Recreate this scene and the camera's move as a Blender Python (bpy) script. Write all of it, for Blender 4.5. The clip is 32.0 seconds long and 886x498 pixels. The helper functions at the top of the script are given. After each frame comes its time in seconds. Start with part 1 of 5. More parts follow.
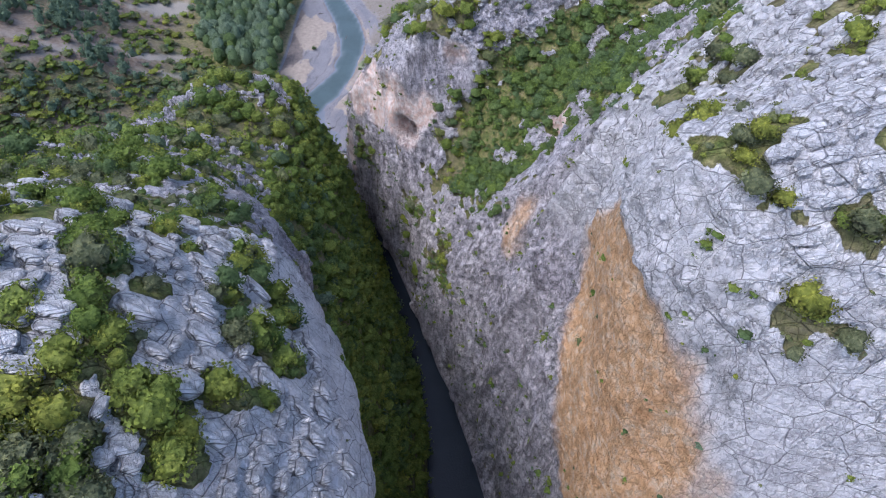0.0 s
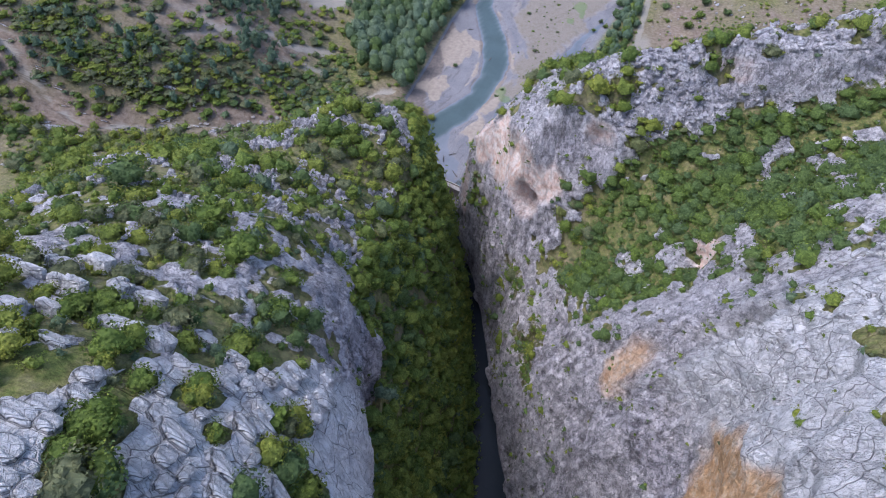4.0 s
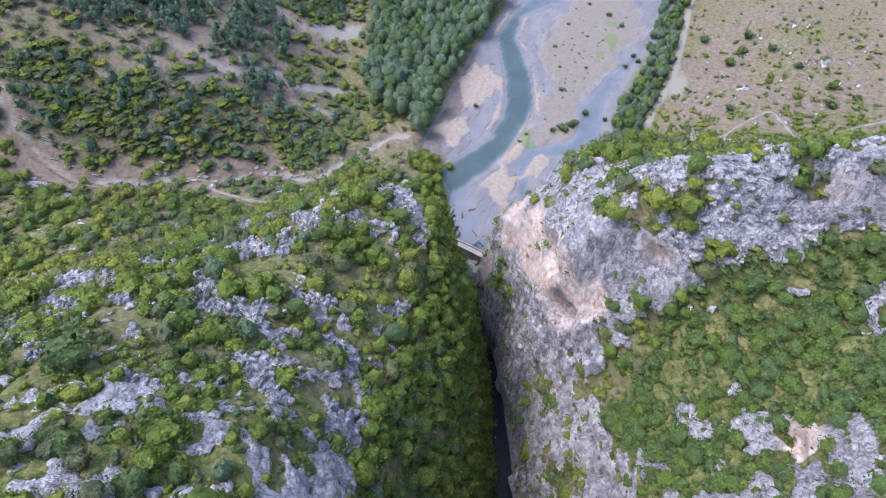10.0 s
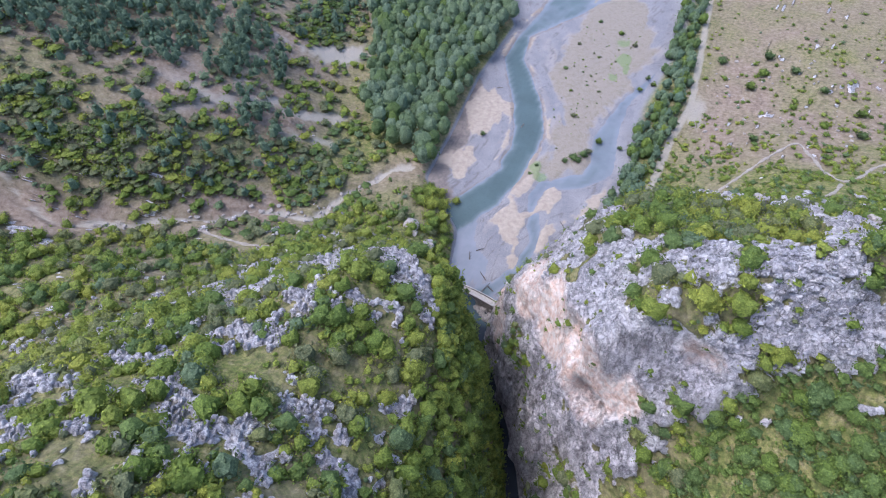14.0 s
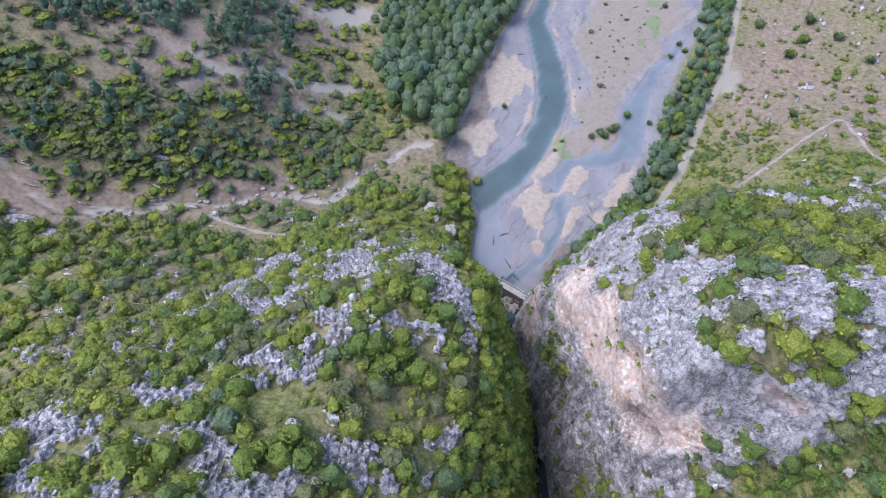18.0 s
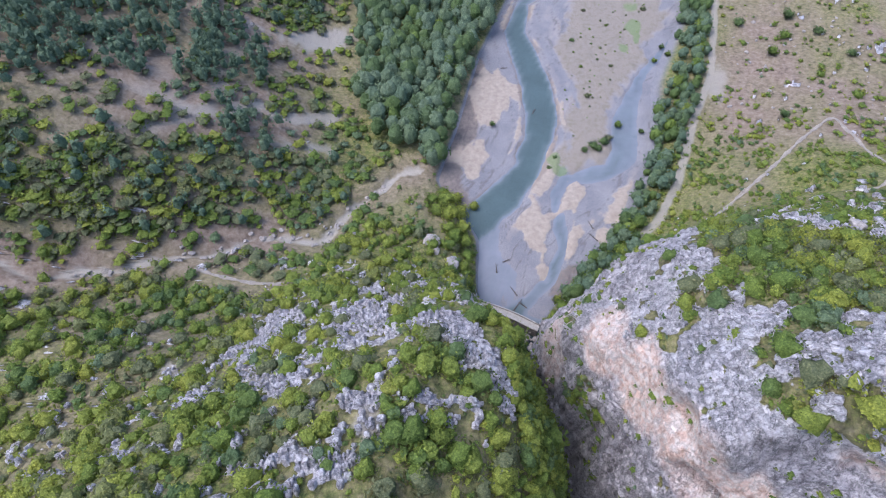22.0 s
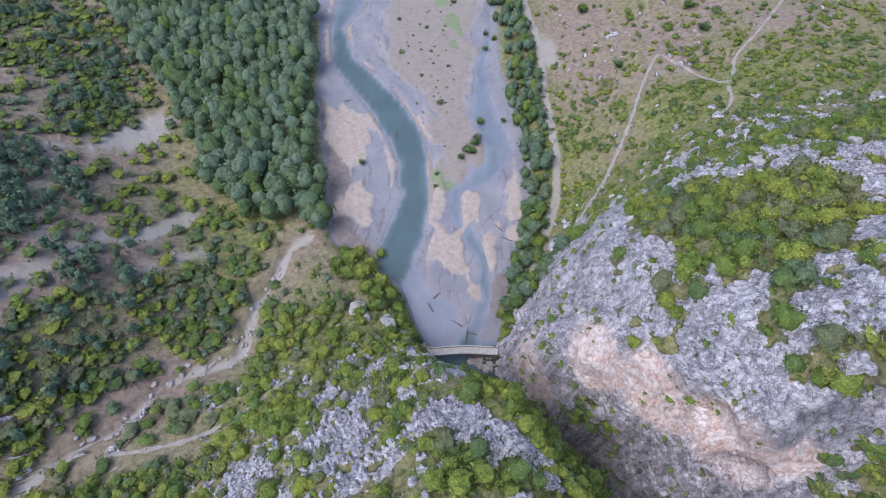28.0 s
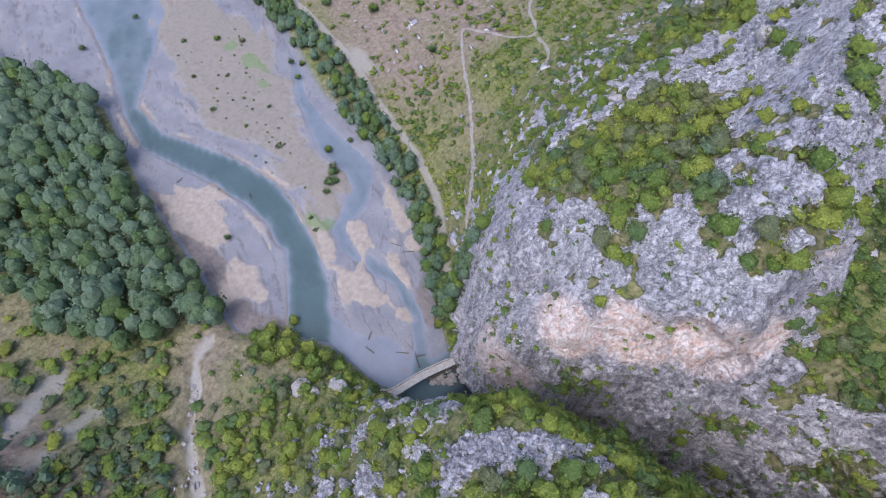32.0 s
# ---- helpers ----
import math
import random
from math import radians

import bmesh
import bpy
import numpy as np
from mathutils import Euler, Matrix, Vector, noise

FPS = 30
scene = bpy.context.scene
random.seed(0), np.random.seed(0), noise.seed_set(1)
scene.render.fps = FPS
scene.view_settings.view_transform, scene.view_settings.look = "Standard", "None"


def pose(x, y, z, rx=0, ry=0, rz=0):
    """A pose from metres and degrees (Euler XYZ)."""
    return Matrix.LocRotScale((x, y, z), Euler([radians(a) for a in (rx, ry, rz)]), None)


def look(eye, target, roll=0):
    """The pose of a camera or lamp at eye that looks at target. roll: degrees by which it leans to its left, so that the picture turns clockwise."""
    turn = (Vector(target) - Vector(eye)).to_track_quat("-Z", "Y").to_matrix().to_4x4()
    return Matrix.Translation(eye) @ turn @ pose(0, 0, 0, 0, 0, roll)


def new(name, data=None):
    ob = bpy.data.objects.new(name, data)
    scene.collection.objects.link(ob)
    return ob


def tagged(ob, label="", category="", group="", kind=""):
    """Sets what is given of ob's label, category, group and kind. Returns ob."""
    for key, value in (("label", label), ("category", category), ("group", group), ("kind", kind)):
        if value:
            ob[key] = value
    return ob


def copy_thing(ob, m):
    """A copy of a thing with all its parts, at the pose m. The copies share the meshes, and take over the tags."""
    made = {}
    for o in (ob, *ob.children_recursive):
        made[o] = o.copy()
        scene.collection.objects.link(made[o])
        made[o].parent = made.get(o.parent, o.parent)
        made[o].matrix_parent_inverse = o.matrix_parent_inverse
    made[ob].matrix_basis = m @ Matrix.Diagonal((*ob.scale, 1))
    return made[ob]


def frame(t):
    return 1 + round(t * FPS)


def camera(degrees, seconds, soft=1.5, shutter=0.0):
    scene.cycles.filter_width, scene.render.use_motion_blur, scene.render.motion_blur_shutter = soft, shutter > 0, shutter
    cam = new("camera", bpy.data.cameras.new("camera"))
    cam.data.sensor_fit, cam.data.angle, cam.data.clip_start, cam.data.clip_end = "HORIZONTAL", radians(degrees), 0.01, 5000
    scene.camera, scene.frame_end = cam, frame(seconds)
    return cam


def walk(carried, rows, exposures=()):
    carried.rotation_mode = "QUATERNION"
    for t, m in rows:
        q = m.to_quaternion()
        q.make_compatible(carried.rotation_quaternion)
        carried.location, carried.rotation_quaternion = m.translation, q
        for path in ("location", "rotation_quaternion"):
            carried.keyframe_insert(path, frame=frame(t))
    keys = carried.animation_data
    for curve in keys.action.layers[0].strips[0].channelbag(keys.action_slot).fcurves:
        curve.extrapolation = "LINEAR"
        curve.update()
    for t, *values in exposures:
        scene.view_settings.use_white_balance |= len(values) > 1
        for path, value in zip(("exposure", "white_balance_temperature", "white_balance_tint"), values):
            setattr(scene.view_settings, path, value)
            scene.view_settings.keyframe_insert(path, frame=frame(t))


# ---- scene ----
cam = camera(79.1, 32.0, soft=1.1)
# length of the flight, height of the first eye over the river, tilt and lean of the first view
METRES, EYE, TILT, LEAN, TURN = 205.0, 223.0, -53.0, -0.8, 0.0
ROWS = [
    (0.0, 0.0, 0.0, 0.0, 0.0, 0.0, -0.0),
    (0.5, 0.0003, 0.0102, 0.0157, 1.46, -0.07, -1.91),
    (1.0, 0.0003, 0.0212, 0.0325, 3.12, -0.17, -4.04),
    (1.5, -0.001, 0.032, 0.049, 4.72, -0.33, -6.16),
    (2.0, -0.0028, 0.0427, 0.0653, 6.45, -0.57, -8.32),
    (2.5, -0.0059, 0.0535, 0.0818, 8.21, -0.93, -10.63),
    (3.0, -0.0096, 0.0638, 0.0977, 9.74, -1.25, -12.58),
    (3.5, -0.0144, 0.0742, 0.1128, 10.27, -1.34, -13.21),
    (5.5, -0.037, 0.1146, 0.1702, 11.35, -1.6, -14.24),
    (6.0, -0.0437, 0.1254, 0.1834, 11.46, -1.61, -14.28),
    (6.5, -0.0503, 0.1357, 0.1969, 11.55, -1.62, -14.26),
    (7.0, -0.0567, 0.1462, 0.2101, 11.65, -1.66, -14.3),
    (7.5, -0.0636, 0.1565, 0.2231, 11.71, -1.66, -14.3),
    (8.0, -0.0701, 0.1668, 0.2361, 11.77, -1.69, -14.26),
    (8.5, -0.0766, 0.177, 0.2488, 11.85, -1.7, -14.27),
    (9.0, -0.083, 0.1872, 0.2617, 11.92, -1.71, -14.27),
    (9.5, -0.0897, 0.1975, 0.2744, 11.96, -1.72, -14.28),
    (10.0, -0.0961, 0.2077, 0.2871, 12.03, -1.73, -14.27),
    (10.5, -0.1026, 0.2178, 0.2999, 12.08, -1.76, -14.25),
    (11.0, -0.1088, 0.228, 0.3125, 12.13, -1.77, -14.22),
    (11.5, -0.115, 0.2381, 0.3252, 12.18, -1.81, -14.21),
    (12.0, -0.1213, 0.2484, 0.3378, 12.23, -1.83, -14.21),
    (12.5, -0.1275, 0.2585, 0.3507, 12.28, -1.85, -14.19),
    (13.0, -0.1338, 0.2687, 0.3634, 12.33, -1.85, -14.16),
    (13.5, -0.1403, 0.2784, 0.3757, 12.33, -1.84, -14.18),
    (14.0, -0.1486, 0.2868, 0.3864, 12.31, -1.82, -14.19),
    (14.5, -0.1579, 0.2944, 0.3957, 12.31, -1.77, -14.24),
    (16.5, -0.2005, 0.3194, 0.4273, 12.25, -1.69, -14.23),
    (17.0, -0.2117, 0.3251, 0.434, 12.22, -1.69, -14.23),
    (17.5, -0.2223, 0.3298, 0.4394, 12.22, -4.37, -14.22),
    (18.0, -0.2335, 0.3352, 0.4477, 12.22, -6.95, -14.22),
    (18.5, -0.2443, 0.341, 0.4546, 12.23, -6.94, -14.21),
    (19.0, -0.255, 0.3465, 0.462, 12.23, -6.99, -14.18),
    (19.5, -0.2655, 0.3523, 0.4689, 12.23, -6.99, -14.12),
    (20.0, -0.2758, 0.3581, 0.4763, 12.22, -7.01, -14.11),
    (20.5, -0.286, 0.3639, 0.4834, 12.19, -7.03, -14.07),
    (21.0, -0.2959, 0.3694, 0.4904, 12.14, -7.03, -13.99),
    (21.5, -0.3052, 0.3753, 0.4972, 11.01, -6.76, -12.51),
    (22.0, -0.3146, 0.3811, 0.5043, 9.1, -6.41, -10.0),
    (22.5, -0.3242, 0.3865, 0.5112, 7.27, -6.16, -7.6),
    (23.0, -0.3327, 0.3926, 0.5186, 5.35, -5.97, -5.0),
    (23.5, -0.3407, 0.3989, 0.5264, 3.62, -5.88, -2.59),
    (24.0, -0.3486, 0.4053, 0.5347, 2.09, -5.87, -0.53),
    (24.5, -0.3561, 0.4118, 0.5431, 1.37, -5.89, 0.42),
    (25.0, -0.3629, 0.4184, 0.5514, 0.61, -5.9, 1.42),
    (25.5, -0.37, 0.425, 0.5596, -0.27, -5.94, 2.55),
    (27.5, -0.402, 0.4505, 0.59, -4.82, -6.26, 8.39),
    (28.0, -0.4114, 0.4566, 0.5972, -6.31, -6.47, 10.26),
    (28.5, -0.4211, 0.4627, 0.6049, -8.13, -6.84, 12.48),
    (29.0, -0.4304, 0.4692, 0.6127, -9.84, -7.23, 14.56),
    (29.5, -0.4395, 0.4755, 0.6205, -12.02, -7.81, 17.15),
    (30.0, -0.4482, 0.4823, 0.6291, -14.83, -8.71, 20.38),
    (30.5, -0.4565, 0.4894, 0.6379, -17.76, -9.8, 23.57),
    (31.0, -0.4642, 0.4968, 0.6474, -20.72, -11.05, 26.58),
    (31.5, -0.4711, 0.5046, 0.6571, -23.55, -12.37, 29.22),
    (32.0, -0.4777, 0.5126, 0.6675, -26.14, -13.67, 31.48),
]
walk(cam, [(t, pose(0, 0, EYE, TILT, LEAN, TURN) @ pose(METRES * x, METRES * y, METRES * z, 90 + pitch, roll, yaw)) for t, x, y, z, yaw, pitch, roll in ROWS],
     [(0.0, 0.92, 5760.0, 13.0), (3.5, 0.92, 5760.0, 13.0), (8.0, 1.28, 5760.0, 13.0), (15.0, 1.26, 5760.0, 13.0), (22.0, 1.14, 5760.0, 13.0), (28.0, 1.02, 5760.0, 13.0), (32.0, 1.0, 5760.0, 13.0)])

# ---- sky and sun: a bright, thinly overcast evening ----
world = bpy.data.worlds.new("sky")
scene.world = world
world.use_nodes = True
wn = world.node_tree.nodes
sky = wn.new("ShaderNodeTexSky")
sky.sky_type, sky.sun_disc = "NISHITA", False
sky.sun_elevation, sky.sun_rotation = radians(62), radians(253)
sky.air_density, sky.dust_density, sky.ozone_density = 1.0, 3.0, 1.0
world.node_tree.links.new(sky.outputs[0], wn["Background"].inputs[0])
wn["Background"].inputs[1].default_value = 0.15
sun_data = bpy.data.lights.new("sun", "SUN")
sun_data.energy, sun_data.angle, sun_data.color = 1.12, radians(40), (1.0, 0.93, 0.87)
sun = new("sun", sun_data)
# high in the west: shines towards +x
sun.matrix_world = look((0, 0, 500), (43, 13, 500 - 88))


# ---- materials ----
def nodes_of(name):
    m = bpy.data.materials.new(name)
    m.use_nodes = True
    nt = m.node_tree
    return m, nt, nt.nodes["Principled BSDF"]


def mk(nt, kind, **inputs):
    n = nt.nodes.new(kind)
    for key, value in inputs.items():
        key = key.replace("_", " ")
        n.inputs[key].default_value = value
    return n


def tex_noise(nt, coord, scale, detail=6.0, rough=0.6):
    n = mk(nt, "ShaderNodeTexNoise", Scale=scale, Detail=detail, Roughness=rough)
    nt.links.new(coord, n.inputs["Vector"])
    return n.outputs["Fac"]


def ramp(nt, fac, stops):
    r = nt.nodes.new("ShaderNodeValToRGB")
    els = r.color_ramp.elements
    while len(els) < len(stops):
        els.new(0.5)
    for e, (p, c) in zip(els, stops):
        e.position = p
        e.color = (*c, 1) if len(c) == 3 else c
    nt.links.new(fac, r.inputs[0])
    return r.outputs[0]


def blend(nt, fac, a, b, how="MIX"):
    n = nt.nodes.new("ShaderNodeMix")
    n.data_type, n.blend_type = "RGBA", how
    for sock, v in ((n.inputs[0], fac), (n.inputs[6], a), (n.inputs[7], b)):
        if isinstance(v, (int, float)):
            sock.default_value = v
        elif isinstance(v, tuple):
            sock.default_value = (*v, 1)
        else:
            nt.links.new(v, sock)
    return n.outputs[2]


def maths(nt, op, a, b=0.0):
    n = nt.nodes.new("ShaderNodeMath")
    n.operation = op
    for sock, v in zip(n.inputs, (a, b)):
        if isinstance(v, (int, float)):
            sock.default_value = v
        else:
            nt.links.new(v, sock)
    return n.outputs[0]


def attribute(nt, name):
    n = nt.nodes.new("ShaderNodeAttribute")
    n.attribute_name = name
    return n


def ground_material():
    """Limestone, soil, turf, and gravel, mixed by the masks laid on the ground sheet."""
    m, nt, bsdf = nodes_of("ground")
    co = nt.nodes.new("ShaderNodeTexCoord").outputs["Object"]
    a1, a2 = attribute(nt, "mask_a"), attribute(nt, "mask_b")
    s1, s2 = nt.nodes.new("ShaderNodeSeparateColor"), nt.nodes.new("ShaderNodeSeparateColor")
    nt.links.new(a1.outputs["Color"], s1.inputs[0])
    nt.links.new(a2.outputs["Color"], s2.inputs[0])
    rock, orange, gravel = s1.outputs
    pale, path, soil = s2.outputs
    # limestone: pale grey, streaked darker by weather and painted shade, parted along its beds and across them
    big, mid, fine = tex_noise(nt, co, 0.05), tex_noise(nt, co, 0.45, 8, 0.65), tex_noise(nt, co, 3.0, 6, 0.7)
    s3 = nt.nodes.new("ShaderNodeSeparateColor")
    nt.links.new(attribute(nt, "mask_c").outputs["Color"], s3.inputs[0])
    layer, sheer = maths(nt, "MULTIPLY", maths(nt, "SUBTRACT", s3.outputs[0], 0.5), 400.0), s3.outputs[1]
    warp = mk(nt, "ShaderNodeTexNoise", Scale=0.14, Detail=3.0, Roughness=0.5)
    nt.links.new(co, warp.inputs["Vector"])

    def parting(spacing, bend, width):
        """Thin lines where one bed ends and the next begins: 0 in the line."""
        v = maths(nt, "ADD", maths(nt, "DIVIDE", layer, spacing), maths(nt, "MULTIPLY", warp.outputs["Fac"], bend))
        tri = maths(nt, "ABSOLUTE", maths(nt, "SUBTRACT", maths(nt, "FRACT", v), 0.5))
        return ramp(nt, tri, [(0.0, (0.12, 0.12, 0.13)), (width, (1, 1, 1))])

    wv = nt.nodes.new("ShaderNodeVectorMath")
    wv.operation = "MULTIPLY_ADD"
    nt.links.new(warp.outputs["Color"], wv.inputs[0])
    wv.inputs[1].default_value = (1.6, 1.6, 1.6)
    longer = nt.nodes.new("ShaderNodeMapping")
    longer.inputs["Rotation"].default_value = (0.1, 0.35, 0.12)
    longer.inputs["Scale"].default_value = (0.5, 1.15, 1.0)
    nt.links.new(co, longer.inputs[0])
    nt.links.new(longer.outputs[0], wv.inputs[2])

    def joints(scale, width, dark):
        n = nt.nodes.new("ShaderNodeTexVoronoi")
        n.feature = "DISTANCE_TO_EDGE"
        n.inputs["Scale"].default_value = scale
        nt.links.new(wv.outputs[0], n.inputs["Vector"])
        return ramp(nt, n.outputs["Distance"], [(0.0, (dark, dark, dark)), (width, (1, 1, 1))])

    some = ramp(nt, tex_noise(nt, co, 0.16, 3), [(0.42, (0, 0, 0)), (0.6, (1, 1, 1))])
    some2 = ramp(nt, tex_noise(nt, co, 0.23, 3), [(0.45, (0, 0, 0)), (0.6, (1, 1, 1))])
    white = (1.0, 1.0, 1.0)
    crack = blend(nt, 1.0, blend(nt, some, white, joints(0.24, 0.02, 0.15)), blend(nt, some2, white, joints(0.6, 0.026, 0.3)), "MULTIPLY")
    beds = blend(nt, 1.0, blend(nt, some2, parting(2.3, 0.9, 0.04), white), blend(nt, some, white, parting(0.9, 1.2, 0.06)), "MULTIPLY")
    crack = blend(nt, 1.0, crack, blend(nt, maths(nt, "ADD", 0.6, maths(nt, "MULTIPLY", sheer, 0.4)), beds, white), "MULTIPLY")
    grey = ramp(nt, mid, [(0.28, (0.30, 0.29, 0.315)), (0.42, (0.47, 0.455, 0.49)), (0.58, (0.64, 0.625, 0.66))])
    grey = blend(nt, 0.35, grey, ramp(nt, fine, [(0.3, (0.2, 0.2, 0.2)), (0.7, (0.75, 0.75, 0.75))]), "OVERLAY")
    grey = blend(nt, 0.35, grey, ramp(nt, big, [(0.35, (0.3, 0.3, 0.33)), (0.65, (0.7, 0.68, 0.66))]), "OVERLAY")
    # dark water streaks on sheer faces, strengthened to stand in for the walls' shade
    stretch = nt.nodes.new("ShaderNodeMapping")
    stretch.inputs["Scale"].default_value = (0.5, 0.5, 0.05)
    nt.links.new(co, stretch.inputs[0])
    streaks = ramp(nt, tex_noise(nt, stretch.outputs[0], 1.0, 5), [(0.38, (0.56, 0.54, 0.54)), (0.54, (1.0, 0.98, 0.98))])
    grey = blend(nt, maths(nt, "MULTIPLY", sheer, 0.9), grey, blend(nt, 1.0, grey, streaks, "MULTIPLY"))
    ochre = ramp(nt, mid, [(0.3, (0.60, 0.33, 0.16)), (0.48, (0.78, 0.49, 0.27)), (0.66, (0.84, 0.66, 0.48))])
    pink = ramp(nt, mid, [(0.3, (0.64, 0.42, 0.33)), (0.44, (0.82, 0.61, 0.52)), (0.58, (0.88, 0.77, 0.72))])
    warm = blend(nt, s3.outputs[2], pink, ochre)
    # paler pavement stone, its colour also raised to stand in for light
    brightened = ramp(nt, mid, [(0.28, (0.62, 0.61, 0.635)), (0.42, (0.76, 0.75, 0.775)), (0.58, (0.85, 0.84, 0.86))])
    grey = blend(nt, pale, grey, brightened)
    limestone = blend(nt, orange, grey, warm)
    # pits darkened in the colour, as shade in the small hollows
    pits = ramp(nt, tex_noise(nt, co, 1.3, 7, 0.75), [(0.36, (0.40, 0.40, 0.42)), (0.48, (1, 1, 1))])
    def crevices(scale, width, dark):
        """Ragged clefts: 1 on the face, dark in the cleft, its shade put into the colour."""
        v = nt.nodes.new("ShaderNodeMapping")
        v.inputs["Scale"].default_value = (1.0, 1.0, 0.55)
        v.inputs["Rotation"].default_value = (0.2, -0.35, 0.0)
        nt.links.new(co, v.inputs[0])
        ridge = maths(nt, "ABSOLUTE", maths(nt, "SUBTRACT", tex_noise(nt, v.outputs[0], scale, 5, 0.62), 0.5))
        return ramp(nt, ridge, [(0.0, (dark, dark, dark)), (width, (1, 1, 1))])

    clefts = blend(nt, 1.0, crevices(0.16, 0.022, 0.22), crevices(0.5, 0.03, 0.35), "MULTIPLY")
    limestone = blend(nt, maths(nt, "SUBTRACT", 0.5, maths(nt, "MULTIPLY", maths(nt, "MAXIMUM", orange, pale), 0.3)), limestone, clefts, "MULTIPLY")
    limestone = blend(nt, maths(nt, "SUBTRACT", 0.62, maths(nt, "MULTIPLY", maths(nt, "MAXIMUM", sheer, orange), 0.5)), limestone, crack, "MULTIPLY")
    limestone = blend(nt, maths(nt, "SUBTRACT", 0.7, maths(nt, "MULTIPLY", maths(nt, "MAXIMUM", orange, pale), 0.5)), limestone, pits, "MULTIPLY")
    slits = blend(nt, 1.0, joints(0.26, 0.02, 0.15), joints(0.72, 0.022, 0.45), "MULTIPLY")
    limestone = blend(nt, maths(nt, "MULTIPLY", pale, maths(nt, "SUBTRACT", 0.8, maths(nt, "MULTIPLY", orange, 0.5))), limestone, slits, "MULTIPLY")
    # earth with dry grass and moss
    turf = ramp(nt, mid, [(0.32, (0.070, 0.100, 0.026)), (0.44, (0.130, 0.148, 0.044)), (0.54, (0.190, 0.182, 0.070)), (0.70, (0.25, 0.215, 0.125))])
    turf = blend(nt, 0.6, turf, ramp(nt, fine, [(0.3, (0.12, 0.12, 0.12)), (0.7, (0.85, 0.85, 0.85))]), "OVERLAY")
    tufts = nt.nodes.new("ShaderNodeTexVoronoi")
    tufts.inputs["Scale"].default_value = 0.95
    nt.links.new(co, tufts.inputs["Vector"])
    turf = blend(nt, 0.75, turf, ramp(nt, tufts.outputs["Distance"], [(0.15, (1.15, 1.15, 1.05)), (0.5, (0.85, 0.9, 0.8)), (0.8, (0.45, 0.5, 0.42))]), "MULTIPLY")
    earth = ramp(nt, mid, [(0.3, (0.125, 0.092, 0.070)), (0.5, (0.200, 0.156, 0.124)), (0.7, (0.270, 0.222, 0.185))])
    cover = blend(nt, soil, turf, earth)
    stones = ramp(nt, fine, [(0.3, (0.12, 0.12, 0.135)), (0.5, (0.19, 0.188, 0.205)), (0.7, (0.27, 0.265, 0.28))])
    stones = blend(nt, 0.4, stones, ramp(nt, mid, [(0.3, (0.34, 0.35, 0.37)), (0.7, (0.60, 0.60, 0.60))]), "OVERLAY")
    trodden = ramp(nt, fine, [(0.3, (0.22, 0.20, 0.175)), (0.7, (0.36, 0.335, 0.30))])
    edge = maths(nt, "ADD", rock, maths(nt, "MULTIPLY", maths(nt, "SUBTRACT", mid, 0.5), 0.9))
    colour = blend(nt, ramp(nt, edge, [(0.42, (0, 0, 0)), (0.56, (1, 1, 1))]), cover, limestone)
    colour = blend(nt, gravel, colour, stones)
    colour = blend(nt, path, colour, trodden)
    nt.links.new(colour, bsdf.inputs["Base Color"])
    bsdf.inputs["Roughness"].default_value = 0.92
    bsdf.inputs["Specular IOR Level"].default_value = 0.2
    hollows = tex_noise(nt, co, 1.3, 7, 0.75)
    height = maths(nt, "ADD", maths(nt, "MULTIPLY", mid, 0.7), maths(nt, "ADD", maths(nt, "MULTIPLY", fine, 0.16), maths(nt, "MULTIPLY", maths(nt, "MULTIPLY", hollows, rock), 0.9)))
    sep = nt.nodes.new("ShaderNodeSeparateColor")
    nt.links.new(crack, sep.inputs[0])
    plain = maths(nt, "SUBTRACT", 0.55, maths(nt, "MULTIPLY", maths(nt, "MAXIMUM", sheer, orange), 0.48))
    height = maths(nt, "ADD", height, maths(nt, "MULTIPLY", maths(nt, "MULTIPLY", sep.outputs[0], rock), plain))
    slit = nt.nodes.new("ShaderNodeSeparateColor")
    nt.links.new(slits, slit.inputs[0])
    height = maths(nt, "ADD", height, maths(nt, "MULTIPLY", maths(nt, "MULTIPLY", slit.outputs[0], pale), 0.6))
    cleft = nt.nodes.new("ShaderNodeSeparateColor")
    nt.links.new(clefts, cleft.inputs[0])
    height = maths(nt, "ADD", height, maths(nt, "MULTIPLY", maths(nt, "MULTIPLY", cleft.outputs[0], rock), 0.6))
    bump = mk(nt, "ShaderNodeBump", Strength=1.0, Distance=1.0)
    nt.links.new(height, bump.inputs["Height"])
    nt.links.new(bump.outputs[0], bsdf.inputs["Normal"])
    return m


